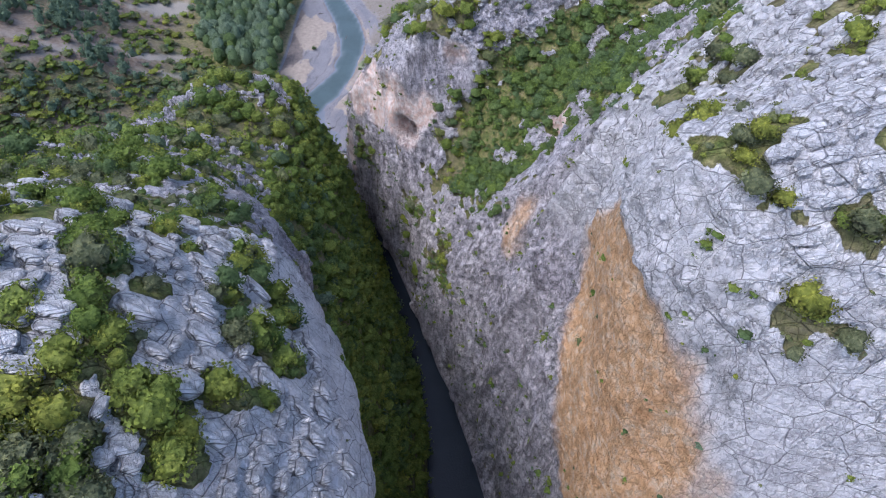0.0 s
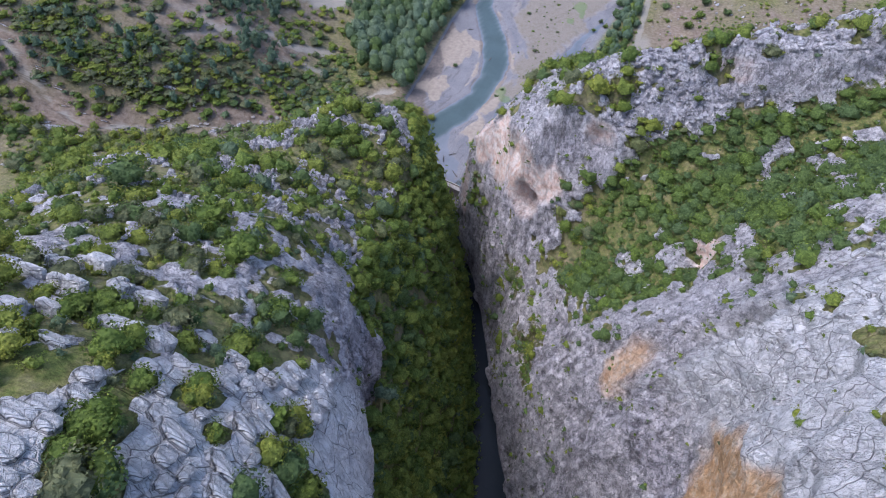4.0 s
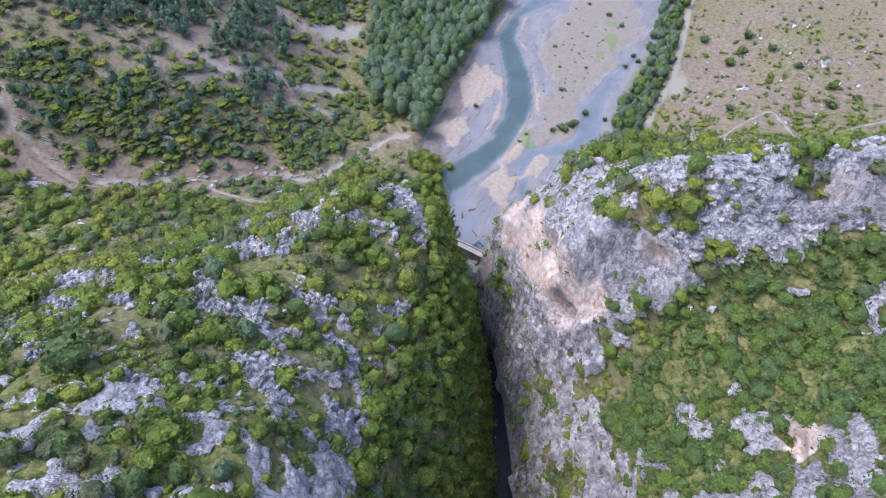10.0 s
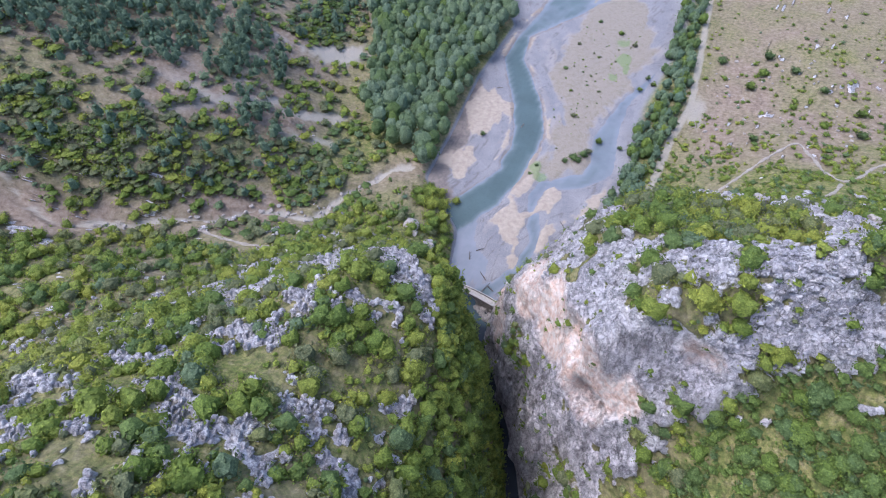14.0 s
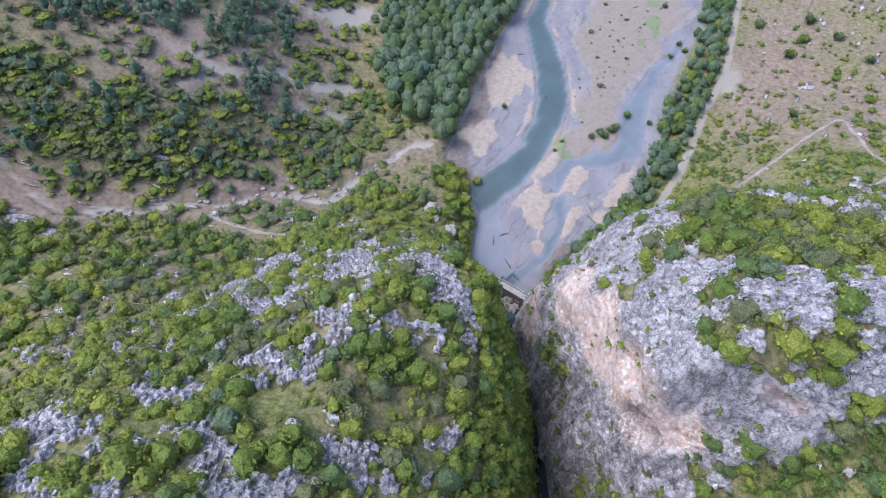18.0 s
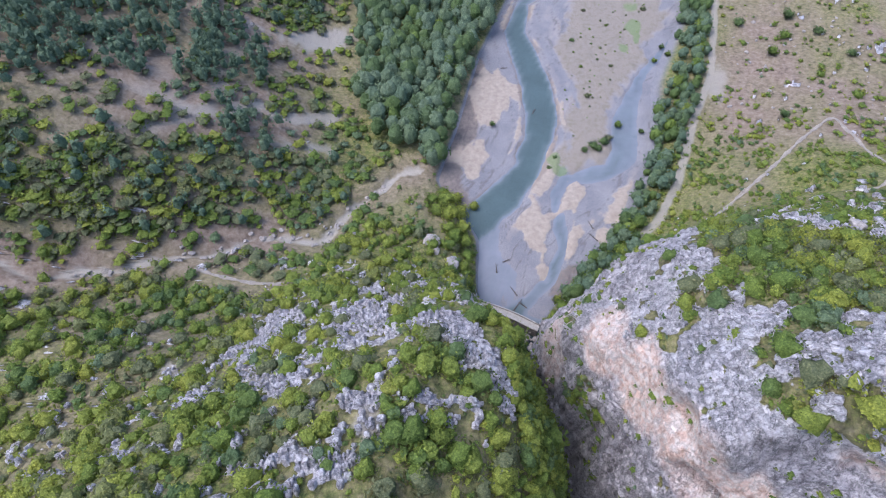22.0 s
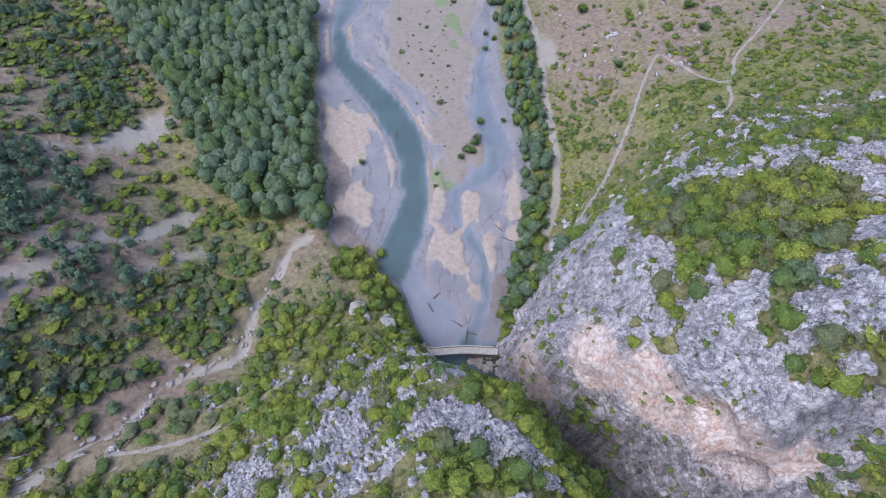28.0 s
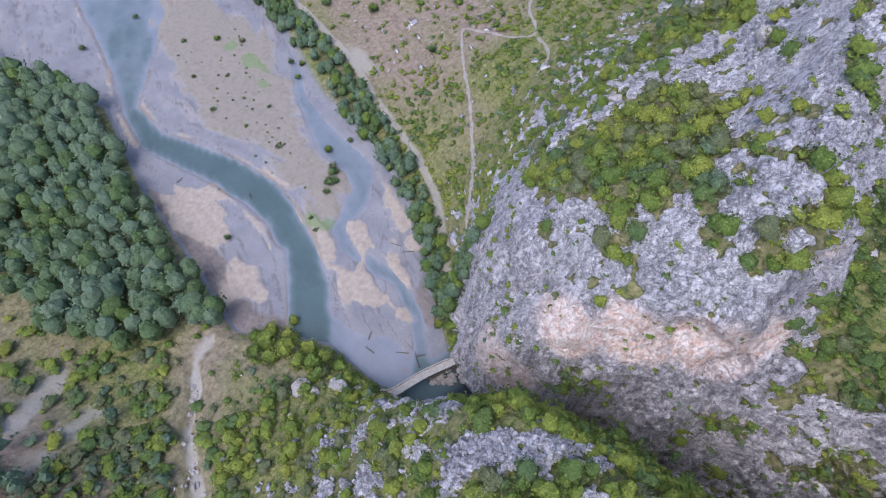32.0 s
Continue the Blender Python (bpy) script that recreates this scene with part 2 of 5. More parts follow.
def bed_material():
    """River gravel, sand, wet mud and weed."""
    m, nt, bsdf = nodes_of("riverbed")
    co = nt.nodes.new("ShaderNodeTexCoord").outputs["Object"]
    s1, s2 = nt.nodes.new("ShaderNodeSeparateColor"), nt.nodes.new("ShaderNodeSeparateColor")
    nt.links.new(attribute(nt, "mask_a").outputs["Color"], s1.inputs[0])
    nt.links.new(attribute(nt, "mask_b").outputs["Color"], s2.inputs[0])
    sand, mud, bar = s1.outputs
    weed, rill, high = s2.outputs
    big, mid, fine = tex_noise(nt, co, 0.06, 5), tex_noise(nt, co, 0.4, 7, 0.65), tex_noise(nt, co, 2.6, 6, 0.75)
    fray = maths(nt, "MULTIPLY", maths(nt, "SUBTRACT", mid, 0.5), 0.8)

    def cut(mask, lo, hi):
        return ramp(nt, maths(nt, "ADD", mask, fray), [(lo, (0, 0, 0)), (hi, (1, 1, 1))])

    colour = ramp(nt, fine, [(0.3, (0.125, 0.124, 0.137)), (0.5, (0.182, 0.18, 0.194)), (0.7, (0.262, 0.256, 0.270))])
    colour = blend(nt, 0.5, colour, ramp(nt, big, [(0.35, (0.36, 0.36, 0.40)), (0.65, (0.64, 0.63, 0.62))]), "OVERLAY")
    dry = ramp(nt, maths(nt, "ADD", high, maths(nt, "MULTIPLY", fray, 0.25)), [(0.36, (0, 0, 0)), (0.52, (1, 1, 1))])
    colour = blend(nt, maths(nt, "MULTIPLY", dry, 0.55), colour, (0.28, 0.25, 0.235))
    gravel = ramp(nt, fine, [(0.3, (0.14, 0.118, 0.10)), (0.5, (0.215, 0.188, 0.162)), (0.7, (0.30, 0.265, 0.232))])
    gravel = blend(nt, ramp(nt, mid, [(0.5, (0, 0, 0)), (0.62, (0.5, 0.5, 0.5))]), gravel, (0.15, 0.135, 0.10))
    colour = blend(nt, cut(bar, 0.3, 0.8), colour, gravel)
    sandy = ramp(nt, mid, [(0.3, (0.235, 0.195, 0.165)), (0.7, (0.345, 0.295, 0.25))])
    colour = blend(nt, cut(sand, 0.3, 0.75), colour, sandy)
    colour = blend(nt, maths(nt, "MULTIPLY", cut(mud, 0.3, 0.75), 0.8), colour, ramp(nt, mid, [(0.3, (0.10, 0.08, 0.07)), (0.7, (0.19, 0.155, 0.135))]))
    colour = blend(nt, maths(nt, "MULTIPLY", rill, 0.55), colour, (0.10, 0.085, 0.085))
    colour = blend(nt, maths(nt, "MULTIPLY", cut(weed, 0.2, 0.9), 0.6), colour, ramp(nt, fine, [(0.35, (0.085, 0.14, 0.045)), (0.65, (0.16, 0.24, 0.085))]))
    nt.links.new(colour, bsdf.inputs["Base Color"])
    bsdf.inputs["Roughness"].default_value = 0.85
    bsdf.inputs["Specular IOR Level"].default_value = 0.3
    bump = mk(nt, "ShaderNodeBump", Strength=0.6, Distance=0.4)
    nt.links.new(maths(nt, "ADD", mid, maths(nt, "MULTIPLY", fine, 0.4)), bump.inputs["Height"])
    nt.links.new(bump.outputs[0], bsdf.inputs["Normal"])
    return m


def water_material():
    """Turbid river water: the gravel shines through where it is shallow."""
    m, nt, bsdf = nodes_of("river_water")
    co = nt.nodes.new("ShaderNodeTexCoord").outputs["Object"]
    n, fine = tex_noise(nt, co, 0.06, 4), tex_noise(nt, co, 0.9, 5)
    sep = nt.nodes.new("ShaderNodeSeparateColor")
    nt.links.new(attribute(nt, "mask_a").outputs["Color"], sep.inputs[0])
    depth_and_shade = maths(nt, "ADD", sep.outputs[0], maths(nt, "MULTIPLY", maths(nt, "SUBTRACT", fine, 0.5), 0.10))
    # the last, near-black stop puts the gorge's shade into the water colour
    colour = ramp(nt, depth_and_shade, [(0.0, (0.19, 0.20, 0.235)), (0.22, (0.15, 0.17, 0.20)), (0.45, (0.10, 0.13, 0.14)), (0.8, (0.070, 0.100, 0.106)), (0.97, (0.020, 0.026, 0.034))])
    colour = blend(nt, 0.3, colour, ramp(nt, n, [(0.35, (0.36, 0.36, 0.36)), (0.65, (0.6, 0.6, 0.6))]), "OVERLAY")
    nt.links.new(colour, bsdf.inputs["Base Color"])
    bsdf.inputs["Roughness"].default_value = 0.14
    bsdf.inputs["Specular IOR Level"].default_value = 0.3
    bsdf.inputs["IOR"].default_value = 1.33
    bump = mk(nt, "ShaderNodeBump", Strength=0.25, Distance=0.3)
    nt.links.new(tex_noise(nt, co, 1.2, 3), bump.inputs["Height"])
    nt.links.new(bump.outputs[0], bsdf.inputs["Normal"])
    return m


GROUND, WATER, BED = ground_material(), water_material(), bed_material()



# ---- the ground: cross-sections of the valley, lofted along the gorge (y) ----
# each section: from the water's edge outwards, (x, z) pairs
WEST = {
    -60: [(6, 0), (-8, 50), (-14, 100), (-8, 146), (-18, 168), (-34, 180), (-80, 186), (-150, 170), (-260, 140), (-330, 120), (-450, 110), (-900, 120)],
    20: [(0, 0), (-12, 50), (-19, 98), (-9, 147), (-19, 166), (-33, 178), (-80, 180), (-150, 155), (-230, 120), (-300, 105), (-420, 95), (-900, 110)],
    33: [(-1, 0), (-14, 50), (-22, 96), (-13, 143), (-24, 165), (-40, 179), (-82, 176), (-145, 148), (-225, 110), (-300, 95), (-420, 90), (-900, 110)],
    45: [(-2, 0), (-15, 52), (-24, 95), (-19, 138), (-29, 162), (-50, 172), (-85, 170), (-140, 140), (-220, 100), (-300, 85), (-420, 85), (-900, 110)],
    54: [(-3, 0), (-16, 55), (-26, 98), (-24, 134), (-31, 151), (-50, 161), (-84, 162), (-135, 137), (-215, 95), (-295, 78), (-420, 80), (-900, 110)],
    65: [(-3, 0), (-18, 58), (-29, 98), (-30, 130), (-38, 147), (-58, 153), (-82, 152), (-130, 132), (-210, 90), (-290, 72), (-420, 75), (-900, 110)],
    90: [(-6, 0), (-22, 50), (-32, 85), (-45, 118), (-58, 135), (-82, 137), (-105, 135), (-140, 118), (-200, 75), (-280, 60), (-400, 70), (-900, 110)],
    116: [(-14, 0), (-26, 45), (-35, 76), (-50, 101), (-60, 108), (-85, 118), (-110, 117), (-135, 108), (-190, 65), (-270, 52), (-400, 65), (-900, 120)],
    140: [(-22, 0), (-31, 40), (-40, 74), (-54, 91), (-65, 98), (-85, 105), (-110, 98), (-140, 85), (-190, 56), (-265, 47), (-390, 60), (-900, 130)],
    165: [(-30, 0), (-37, 40), (-45, 72), (-57, 92), (-68, 99), (-82, 104), (-100, 93), (-121, 78), (-152, 58), (-250, 42), (-380, 60), (-900, 150)],
    180: [(-42, 0), (-45, 40), (-51, 68), (-60, 88), (-66, 93), (-80, 94), (-97, 83), (-118, 70), (-163, 41), (-255, 36), (-380, 66), (-900, 170)],
    188: [(-47, 0), (-49, 35), (-54, 64), (-60, 85), (-66, 89), (-81, 86), (-97, 73), (-120, 62), (-164, 36), (-252, 33), (-370, 70), (-900, 185)],
    195: [(-52, 0), (-54, 30), (-58, 56), (-65, 77), (-70, 81), (-81, 78), (-98, 63), (-122, 54), (-165, 32), (-250, 30), (-360, 75), (-900, 200)],
    210: [(-64, 0), (-66, 20), (-70, 40), (-75, 55), (-80, 58), (-89, 55), (-101, 46), (-125, 40), (-160, 25), (-222, 26), (-310, 62), (-900, 240)],
    230: [(-72, 0), (-74, 7), (-79, 15), (-84, 22), (-90, 27), (-100, 28), (-114, 27), (-135, 23), (-160, 18), (-187, 18), (-260, 50), (-900, 260)],
    245: [(-77, 0), (-80, 4), (-85, 8), (-92, 12), (-100, 15), (-112, 16), (-125, 16), (-140, 13), (-148, 11), (-180, 16), (-250, 50), (-900, 280)],
    270: [(-81, 0), (-84, 2), (-88, 4), (-93, 6), (-100, 7), (-110, 9), (-122, 10), (-135, 9), (-144, 7), (-172, 13), (-240, 46), (-900, 290)],
    300: [(-109, 0), (-112, 2), (-114, 3), (-117, 4), (-120, 4), (-123, 4), (-126, 4), (-128, 4), (-131, 3.5), (-168, 8), (-235, 40), (-900, 290)],
    340: [(-107, 0), (-110, 2), (-113, 2.5), (-118, 3), (-124, 3), (-132, 3), (-140, 3), (-150, 3), (-162, 3), (-185, 6), (-245, 36), (-900, 280)],
    400: [(-107, 0), (-110, 2), (-114, 2.5), (-120, 3), (-130, 3), (-142, 3), (-155, 3), (-170, 3), (-186, 3), (-210, 7), (-270, 34), (-900, 260)],
    470: [(-98, 0), (-102, 2), (-108, 2.5), (-118, 3), (-132, 3), (-150, 3), (-168, 3), (-188, 4), (-208, 4), (-240, 9), (-310, 34), (-900, 240)],
    530: [(-130, 0), (-134, 2), (-140, 2.5), (-150, 3), (-164, 3), (-180, 4), (-200, 4), (-222, 5), (-246, 6), (-285, 12), (-360, 34), (-900, 230)],
    640: [(-150, 0), (-154, 2), (-160, 2.5), (-172, 3), (-190, 4), (-210, 5), (-232, 6), (-256, 7), (-284, 9), (-330, 16), (-410, 36), (-900, 220)],
    1300: [(-200, 0), (-206, 2), (-214, 3), (-228, 4), (-250, 5), (-274, 7), (-300, 9), (-330, 12), (-370, 18), (-430, 30), (-520, 60), (-900, 260)],
}
EAST = {
    -60: [(24, 0), (26, 40), (29, 75), (32, 100), (36, 115), (42, 128), (52, 140), (64, 150), (82, 165), (120, 188), (220, 212), (900, 200)],
    14: [(24, 0), (26, 45), (29, 80), (32, 104), (35, 117), (40, 130), (48, 141), (60, 152), (80, 168), (120, 190), (220, 212), (900, 200)],
    20: [(24, 0), (26, 45), (29, 90), (32, 108), (35, 124), (39, 144), (47, 155), (60, 165), (80, 178), (120, 198), (220, 212), (900, 200)],
    29: [(22, 0), (26, 50), (30, 100), (31, 118), (34, 143), (37, 164), (45, 171), (58, 180), (78, 190), (118, 205), (220, 212), (900, 200)],
    38: [(21, 0), (25, 50), (30, 105), (31, 125), (31, 160), (34, 175), (43, 180), (56, 186), (76, 195), (116, 207), (220, 212), (900, 200)],
    48: [(19, 0), (24, 50), (29, 105), (30, 125), (29, 165), (31, 180), (42, 184), (56, 190), (76, 198), (115, 208), (220, 212), (900, 200)],
    66: [(14, 0), (20, 45), (27, 95), (30, 113), (31, 150), (35, 168), (43, 174), (54, 182), (74, 194), (110, 206), (220, 212), (900, 200)],
    80: [(9, 0), (14, 45), (22, 100), (31, 134), (36, 154), (39, 162), (46, 169), (51, 179), (70, 192), (105, 205), (220, 212), (900, 200)],
    89: [(7, 0), (11, 45), (19, 92), (24, 112), (32, 140), (37, 156), (44, 163), (53, 174), (70, 188), (105, 204), (220, 212), (900, 200)],
    100: [(1, 0), (5, 40), (9, 75), (18, 105), (24, 121), (30, 132), (38, 142), (50, 158), (66, 176), (100, 198), (220, 212), (900, 200)],
    112: [(-3, 0), (1, 40), (6, 70), (13, 92), (20, 103), (28, 112), (36, 124), (48, 145), (62, 162), (95, 188), (220, 212), (900, 200)],
    124: [(-8, 0), (-2, 40), (4, 66), (12, 91), (19, 96), (26, 101), (34, 114), (43, 135), (55, 146), (90, 172), (210, 210), (900, 200)],
    141: [(-14, 0), (-9, 35), (-3, 64), (6, 80), (14, 90), (22, 102), (29, 110), (44, 122), (60, 134), (90, 155), (200, 205), (900, 200)],
    155: [(-20, 0), (-15, 33), (-8, 66), (-1, 88), (5, 94), (14, 100), (23, 110), (36, 116), (56, 124), (90, 145), (200, 200), (900, 200)],
    161: [(-22, 0), (-19, 54), (-14, 78), (-11, 86), (-5, 100), (8, 112), (26, 115), (38, 119), (56, 124), (90, 142), (200, 200), (900, 200)],
    166: [(-25, 0), (-21, 50), (-18, 80), (-17, 103), (-8, 120), (-3, 127), (10, 121), (30, 119), (56, 124), (90, 140), (200, 200), (900, 200)],
    173: [(-28, 0), (-24, 55), (-22, 80), (-18, 104), (-12, 115), (-3, 126), (4, 130), (18, 128), (42, 124), (90, 142), (200, 200), (900, 200)],
    179: [(-31, 0), (-27, 60), (-24, 80), (-21, 100), (-14, 114), (-3, 127), (12, 136), (24, 136), (42, 126), (90, 142), (200, 198), (900, 200)],
    185: [(-35, 0), (-31, 60), (-28, 78), (-23, 98), (-16, 109), (-4, 121), (12, 132), (25, 140), (37, 143), (62, 146), (200, 198), (900, 200)],
    193: [(-39, 0), (-37, 40), (-35, 82), (-28, 95), (-17, 107), (-6, 115), (10, 121), (25, 130), (40, 138), (62, 150), (200, 196), (900, 200)],
    202: [(-45, 0), (-44, 40), (-40, 66), (-31, 86), (-20, 104), (-12, 111), (6, 113), (22, 115), (40, 122), (70, 142), (200, 190), (900, 200)],
    212: [(-49, 0), (-47, 28), (-43, 50), (-32, 72), (-24, 90), (-14, 102), (4, 107), (20, 110), (40, 113), (72, 122), (190, 175), (900, 200)],
    222: [(-48, 0), (-46, 8), (-42, 26), (-33, 58), (-24, 84), (-14, 97), (7, 104), (24, 106), (44, 108), (75, 110), (190, 160), (900, 200)],
    240: [(-43, 0), (-40, 4), (-36, 12), (-28, 32), (-22, 55), (-12, 76), (5, 88), (24, 94), (48, 96), (80, 95), (180, 130), (900, 200)],
    262: [(-31, 0), (-27, 2), (-18, 5), (-10, 14), (-2, 30), (10, 46), (25, 60), (42, 70), (60, 76), (90, 80), (180, 105), (900, 200)],
    300: [(-13, 0), (-8, 2), (2, 4), (9, 6), (20, 14), (32, 24), (45, 34), (60, 43), (80, 50), (110, 55), (180, 72), (900, 180)],
    340: [(-2, 0), (3, 1.5), (10, 3), (16, 4), (26, 8), (38, 14), (52, 21), (68, 28), (85, 31), (110, 36), (180, 50), (900, 160)],
    400: [(-5, 0), (2, 1.5), (12, 3), (28, 4), (40, 5), (52, 7), (64, 10), (80, 14), (100, 18), (130, 22), (190, 30), (900, 140)],
    470: [(12, 0), (18, 1.5), (26, 3), (38, 4), (50, 5), (62, 7), (76, 9), (92, 12), (112, 15), (142, 18), (200, 24), (900, 120)],
    560: [(20, 0), (28, 1.5), (38, 3), (52, 4), (66, 5), (80, 6), (96, 8), (114, 10), (136, 12), (170, 15), (240, 22), (900, 110)],
    1300: [(60, 0), (70, 2), (84, 3), (100, 4), (120, 5), (140, 6), (165, 8), (190, 10), (220, 14), (270, 20), (360, 34), (900, 120)],
}
COUNT_W = [40, 44, 44, 34, 52, 54, 44, 40, 40, 40, 20]
COUNT_E = [42, 56, 46, 46, 24, 26, 30, 30, 46, 44, 20]
COUNT_RIVER = 56


def steps(spans):
    """Row places: (from, to, step) stretches joined."""
    out = []
    for a, b, s in spans:
        out += list(np.linspace(a, b, max(1, round((b - a) / s)), endpoint=False))
    return np.array(out + [spans[-1][1]])


ROW_Y = steps([(-60, -4, 8), (-4, 110, 0.68), (110, 235, 0.9), (235, 330, 1.8), (330, 480, 3.5), (480, 700, 9), (700, 1300, 40)])


def smooth_rows(a, ys, width):
    """Gaussian smoothing along the rows, by true distance."""
    d = (ys[:, None] - ys[None, :]) / width
    w = np.exp(-0.5 * d * d)
    w /= w.sum(1, keepdims=True)
    return np.einsum("ij,j...->i...", w, a)


def loft(sections, counts):
    ys = np.array(sorted(sections), float)
    table = np.array([sections[int(y)] for y in ys], float)  # station, knot, (x, z)
    knots = np.empty((len(ROW_Y), table.shape[1], 2))
    for k in range(table.shape[1]):
        for c in range(2):
            knots[:, k, c] = np.interp(ROW_Y, ys, table[:, k, c])
    knots = smooth_rows(knots, ROW_Y, 2.2)
    cols = []
    for k, n in enumerate(counts):
        f = np.linspace(0, 1, n, endpoint=False)[None, :, None]
        p0, p1 = knots[:, k, None], knots[:, k + 1, None]
        m0 = (knots[:, k + 1] - knots[:, max(k - 1, 0)])[:, None] * 0.5
        m1 = (knots[:, min(k + 2, len(counts))] - knots[:, k])[:, None] * 0.5
        size = np.linalg.norm(p1 - p0, axis=2, keepdims=True)
        m0 = m0 / np.maximum(np.linalg.norm(m0, axis=2, keepdims=True), 1e-6) * size * 0.8
        m1 = m1 / np.maximum(np.linalg.norm(m1, axis=2, keepdims=True), 1e-6) * size * 0.8
        f2, f3 = f * f, f * f * f
        cols.append((2 * f3 - 3 * f2 + 1) * p0 + (f3 - 2 * f2 + f) * m0 + (3 * f2 - 2 * f3) * p1 + (f3 - f2) * m1)
    cols.append(knots[:, -1, None])
    return np.concatenate(cols, 1)


# noise on arrays of points
def hashed(i, j, k, seed):
    h = (i * 374761393 + j * 668265263 + k * 2147483647 + seed * 1274126177) & 0xFFFFFFFF
    h = ((h ^ (h >> 13)) * 1274126177) & 0xFFFFFFFF
    h = ((h ^ (h >> 16)) * 2246822519) & 0xFFFFFFFF
    return ((h ^ (h >> 15)) & 0xFFFFFF) / float(0xFFFFFF)


def value_noise(p, seed=0):
    q = np.floor(p).astype(np.int64)
    f = p - q
    f = f * f * f * (f * (f * 6 - 15) + 10)
    out = 0
    for a in (0, 1):
        for b in (0, 1):
            for c in (0, 1):
                w = (f[..., 0] if a else 1 - f[..., 0]) * (f[..., 1] if b else 1 - f[..., 1]) * (f[..., 2] if c else 1 - f[..., 2])
                out = out + w * hashed(q[..., 0] + a, q[..., 1] + b, q[..., 2] + c, seed)
    return out * 2 - 1


def fbm(p, size, octaves=4, seed=0, gain=0.5):
    out, amp, total = 0, 1.0, 0
    for o in range(octaves):
        out = out + amp * value_noise(p / size + 17.3 * o, seed + o)
        total += amp
        amp, size = amp * gain, size * 0.5
    return out / total


def cells(p, seed=0):
    """Nearest and second distance, and a random number, of jittered cells of size 1."""
    q = np.floor(p).astype(np.int64)
    best, second, pick = np.full(p.shape[:-1], 9.0), np.full(p.shape[:-1], 9.0), np.zeros(p.shape[:-1])
    for a in (-1, 0, 1):
        for b in (-1, 0, 1):
            for c in (-1, 0, 1):
                g = q + (a, b, c)
                h = [hashed(g[..., 0], g[..., 1], g[..., 2], seed + s) for s in (1, 2, 3)]
                d = sum((g[..., s] + 0.1 + 0.8 * h[s] - p[..., s]) ** 2 for s in range(3))
                r = hashed(g[..., 0], g[..., 1], g[..., 2], seed + 9)
                nearer = d < best
                second = np.where(nearer, best, np.minimum(second, d))
                pick = np.where(nearer, r, pick)
                best = np.where(nearer, d, best)
    return np.sqrt(best), np.sqrt(second), pick


def ease(v, lo, hi):
    t = np.clip((v - lo) / (hi - lo), 0, 1)
    return t * t * (3 - 2 * t)


def from_line(xy, line):
    """Distance from points to a polyline in the plan, and how far along it (0 to 1) the nearest place is."""
    line = np.array(line, float)
    best, along = np.full(xy.shape[:-1], 1e9), np.zeros(xy.shape[:-1])
    n = len(line) - 1
    for i in range(n):
        a, d = line[i], line[i + 1] - line[i]
        t = np.clip(((xy - a) @ d) / (d @ d), 0, 1)
        r = np.linalg.norm(xy - a - t[..., None] * d, axis=-1)
        along = np.where(r < best, (i + t) / n, along)
        best = np.minimum(best, r)
    return best, along


def inside(xy, ring):
    """How deep points lie inside a ring in the plan (minus: outside), in metres."""
    ring = np.array(ring, float)
    x, y = xy[..., 0], xy[..., 1]
    odd = np.zeros(x.shape, bool)
    for (x0, y0), (x1, y1) in zip(ring, np.roll(ring, -1, 0)):
        cross = (y0 > y) != (y1 > y)
        odd ^= cross & (x < (x1 - x0) * (y - y0) / (y1 - y0 + 1e-9) + x0)
    d, _ = from_line(xy, np.vstack([ring, ring[:1]]))
    return np.where(odd, d, -d)


# plan of the valley floor
MAIN = [(-40, 600), (-55, 540), (-75, 495), (-90, 460), (-90, 428), (-79, 405), (-70, 383), (-64, 362), (-62, 343), (-65, 320), (-74, 298), (-84, 281), (-88, 268)]
MAIN_HALF = [34, 26, 12, 4.5, 7, 8.5, 9, 9, 8, 7.5, 9.5, 9, 5]
SHALLOW = [(-84, 280), (-77, 262), (-70, 248), (-66, 236), (-62, 222)]
SECOND = [(9, 446), (-11, 404), (-17, 367), (-16, 340), (-27, 326), (-44, 316), (-48, 305), (-45, 290), (-40, 275), (-45, 256), (-52, 243), (-60, 232)]
SECOND_HALF = [2, 3, 7, 8, 6, 4, 3.2, 3.5, 3.2, 3, 3, 4]
SANDS = [[(-105, 386), (-94, 395), (-80, 378), (-83, 358), (-89, 344), (-95, 350), (-106, 368)],
         [(-107, 320), (-94, 328), (-89, 323), (-93, 309), (-106, 314)],
         [(-40, 311), (-34, 309), (-36, 294), (-34, 278), (-35, 262), (-40, 265), (-39, 285), (-41, 299)],
         [(-16, 316), (-14, 300), (-23, 281), (-30, 281), (-24, 298)],
         [(-61, 304), (-54, 291), (-45, 272), (-48, 257), (-55, 267), (-61, 285)],
         [(-60, 335), (-55, 326), (-52, 312), (-57, 304), (-62, 318)]]
PALE = [(-86, 466), (-71, 464), (-62, 444), (-70, 420), (-64, 406), (-51, 386), (-57, 377), (-73, 411), (-84, 439)]
MUD = [(-110, 395), (-108, 370), (-104, 355), (-103, 338), (-108, 321), (-104, 300), (-98, 288)]
BAR = [(-44, 560), (-5, 530), (6, 470), (2, 446), (-10, 410), (-23, 382), (-21, 344), (-25, 332), (-43, 320), (-52, 313), (-55, 323), (-50, 350), (-51, 386), (-66, 416), (-64, 448)]
ROAD = [(40, 620), (36, 540), (32, 458), (29, 410), (19, 369), (11, 324), (3, 300), (-16, 269), (-24, 258)]
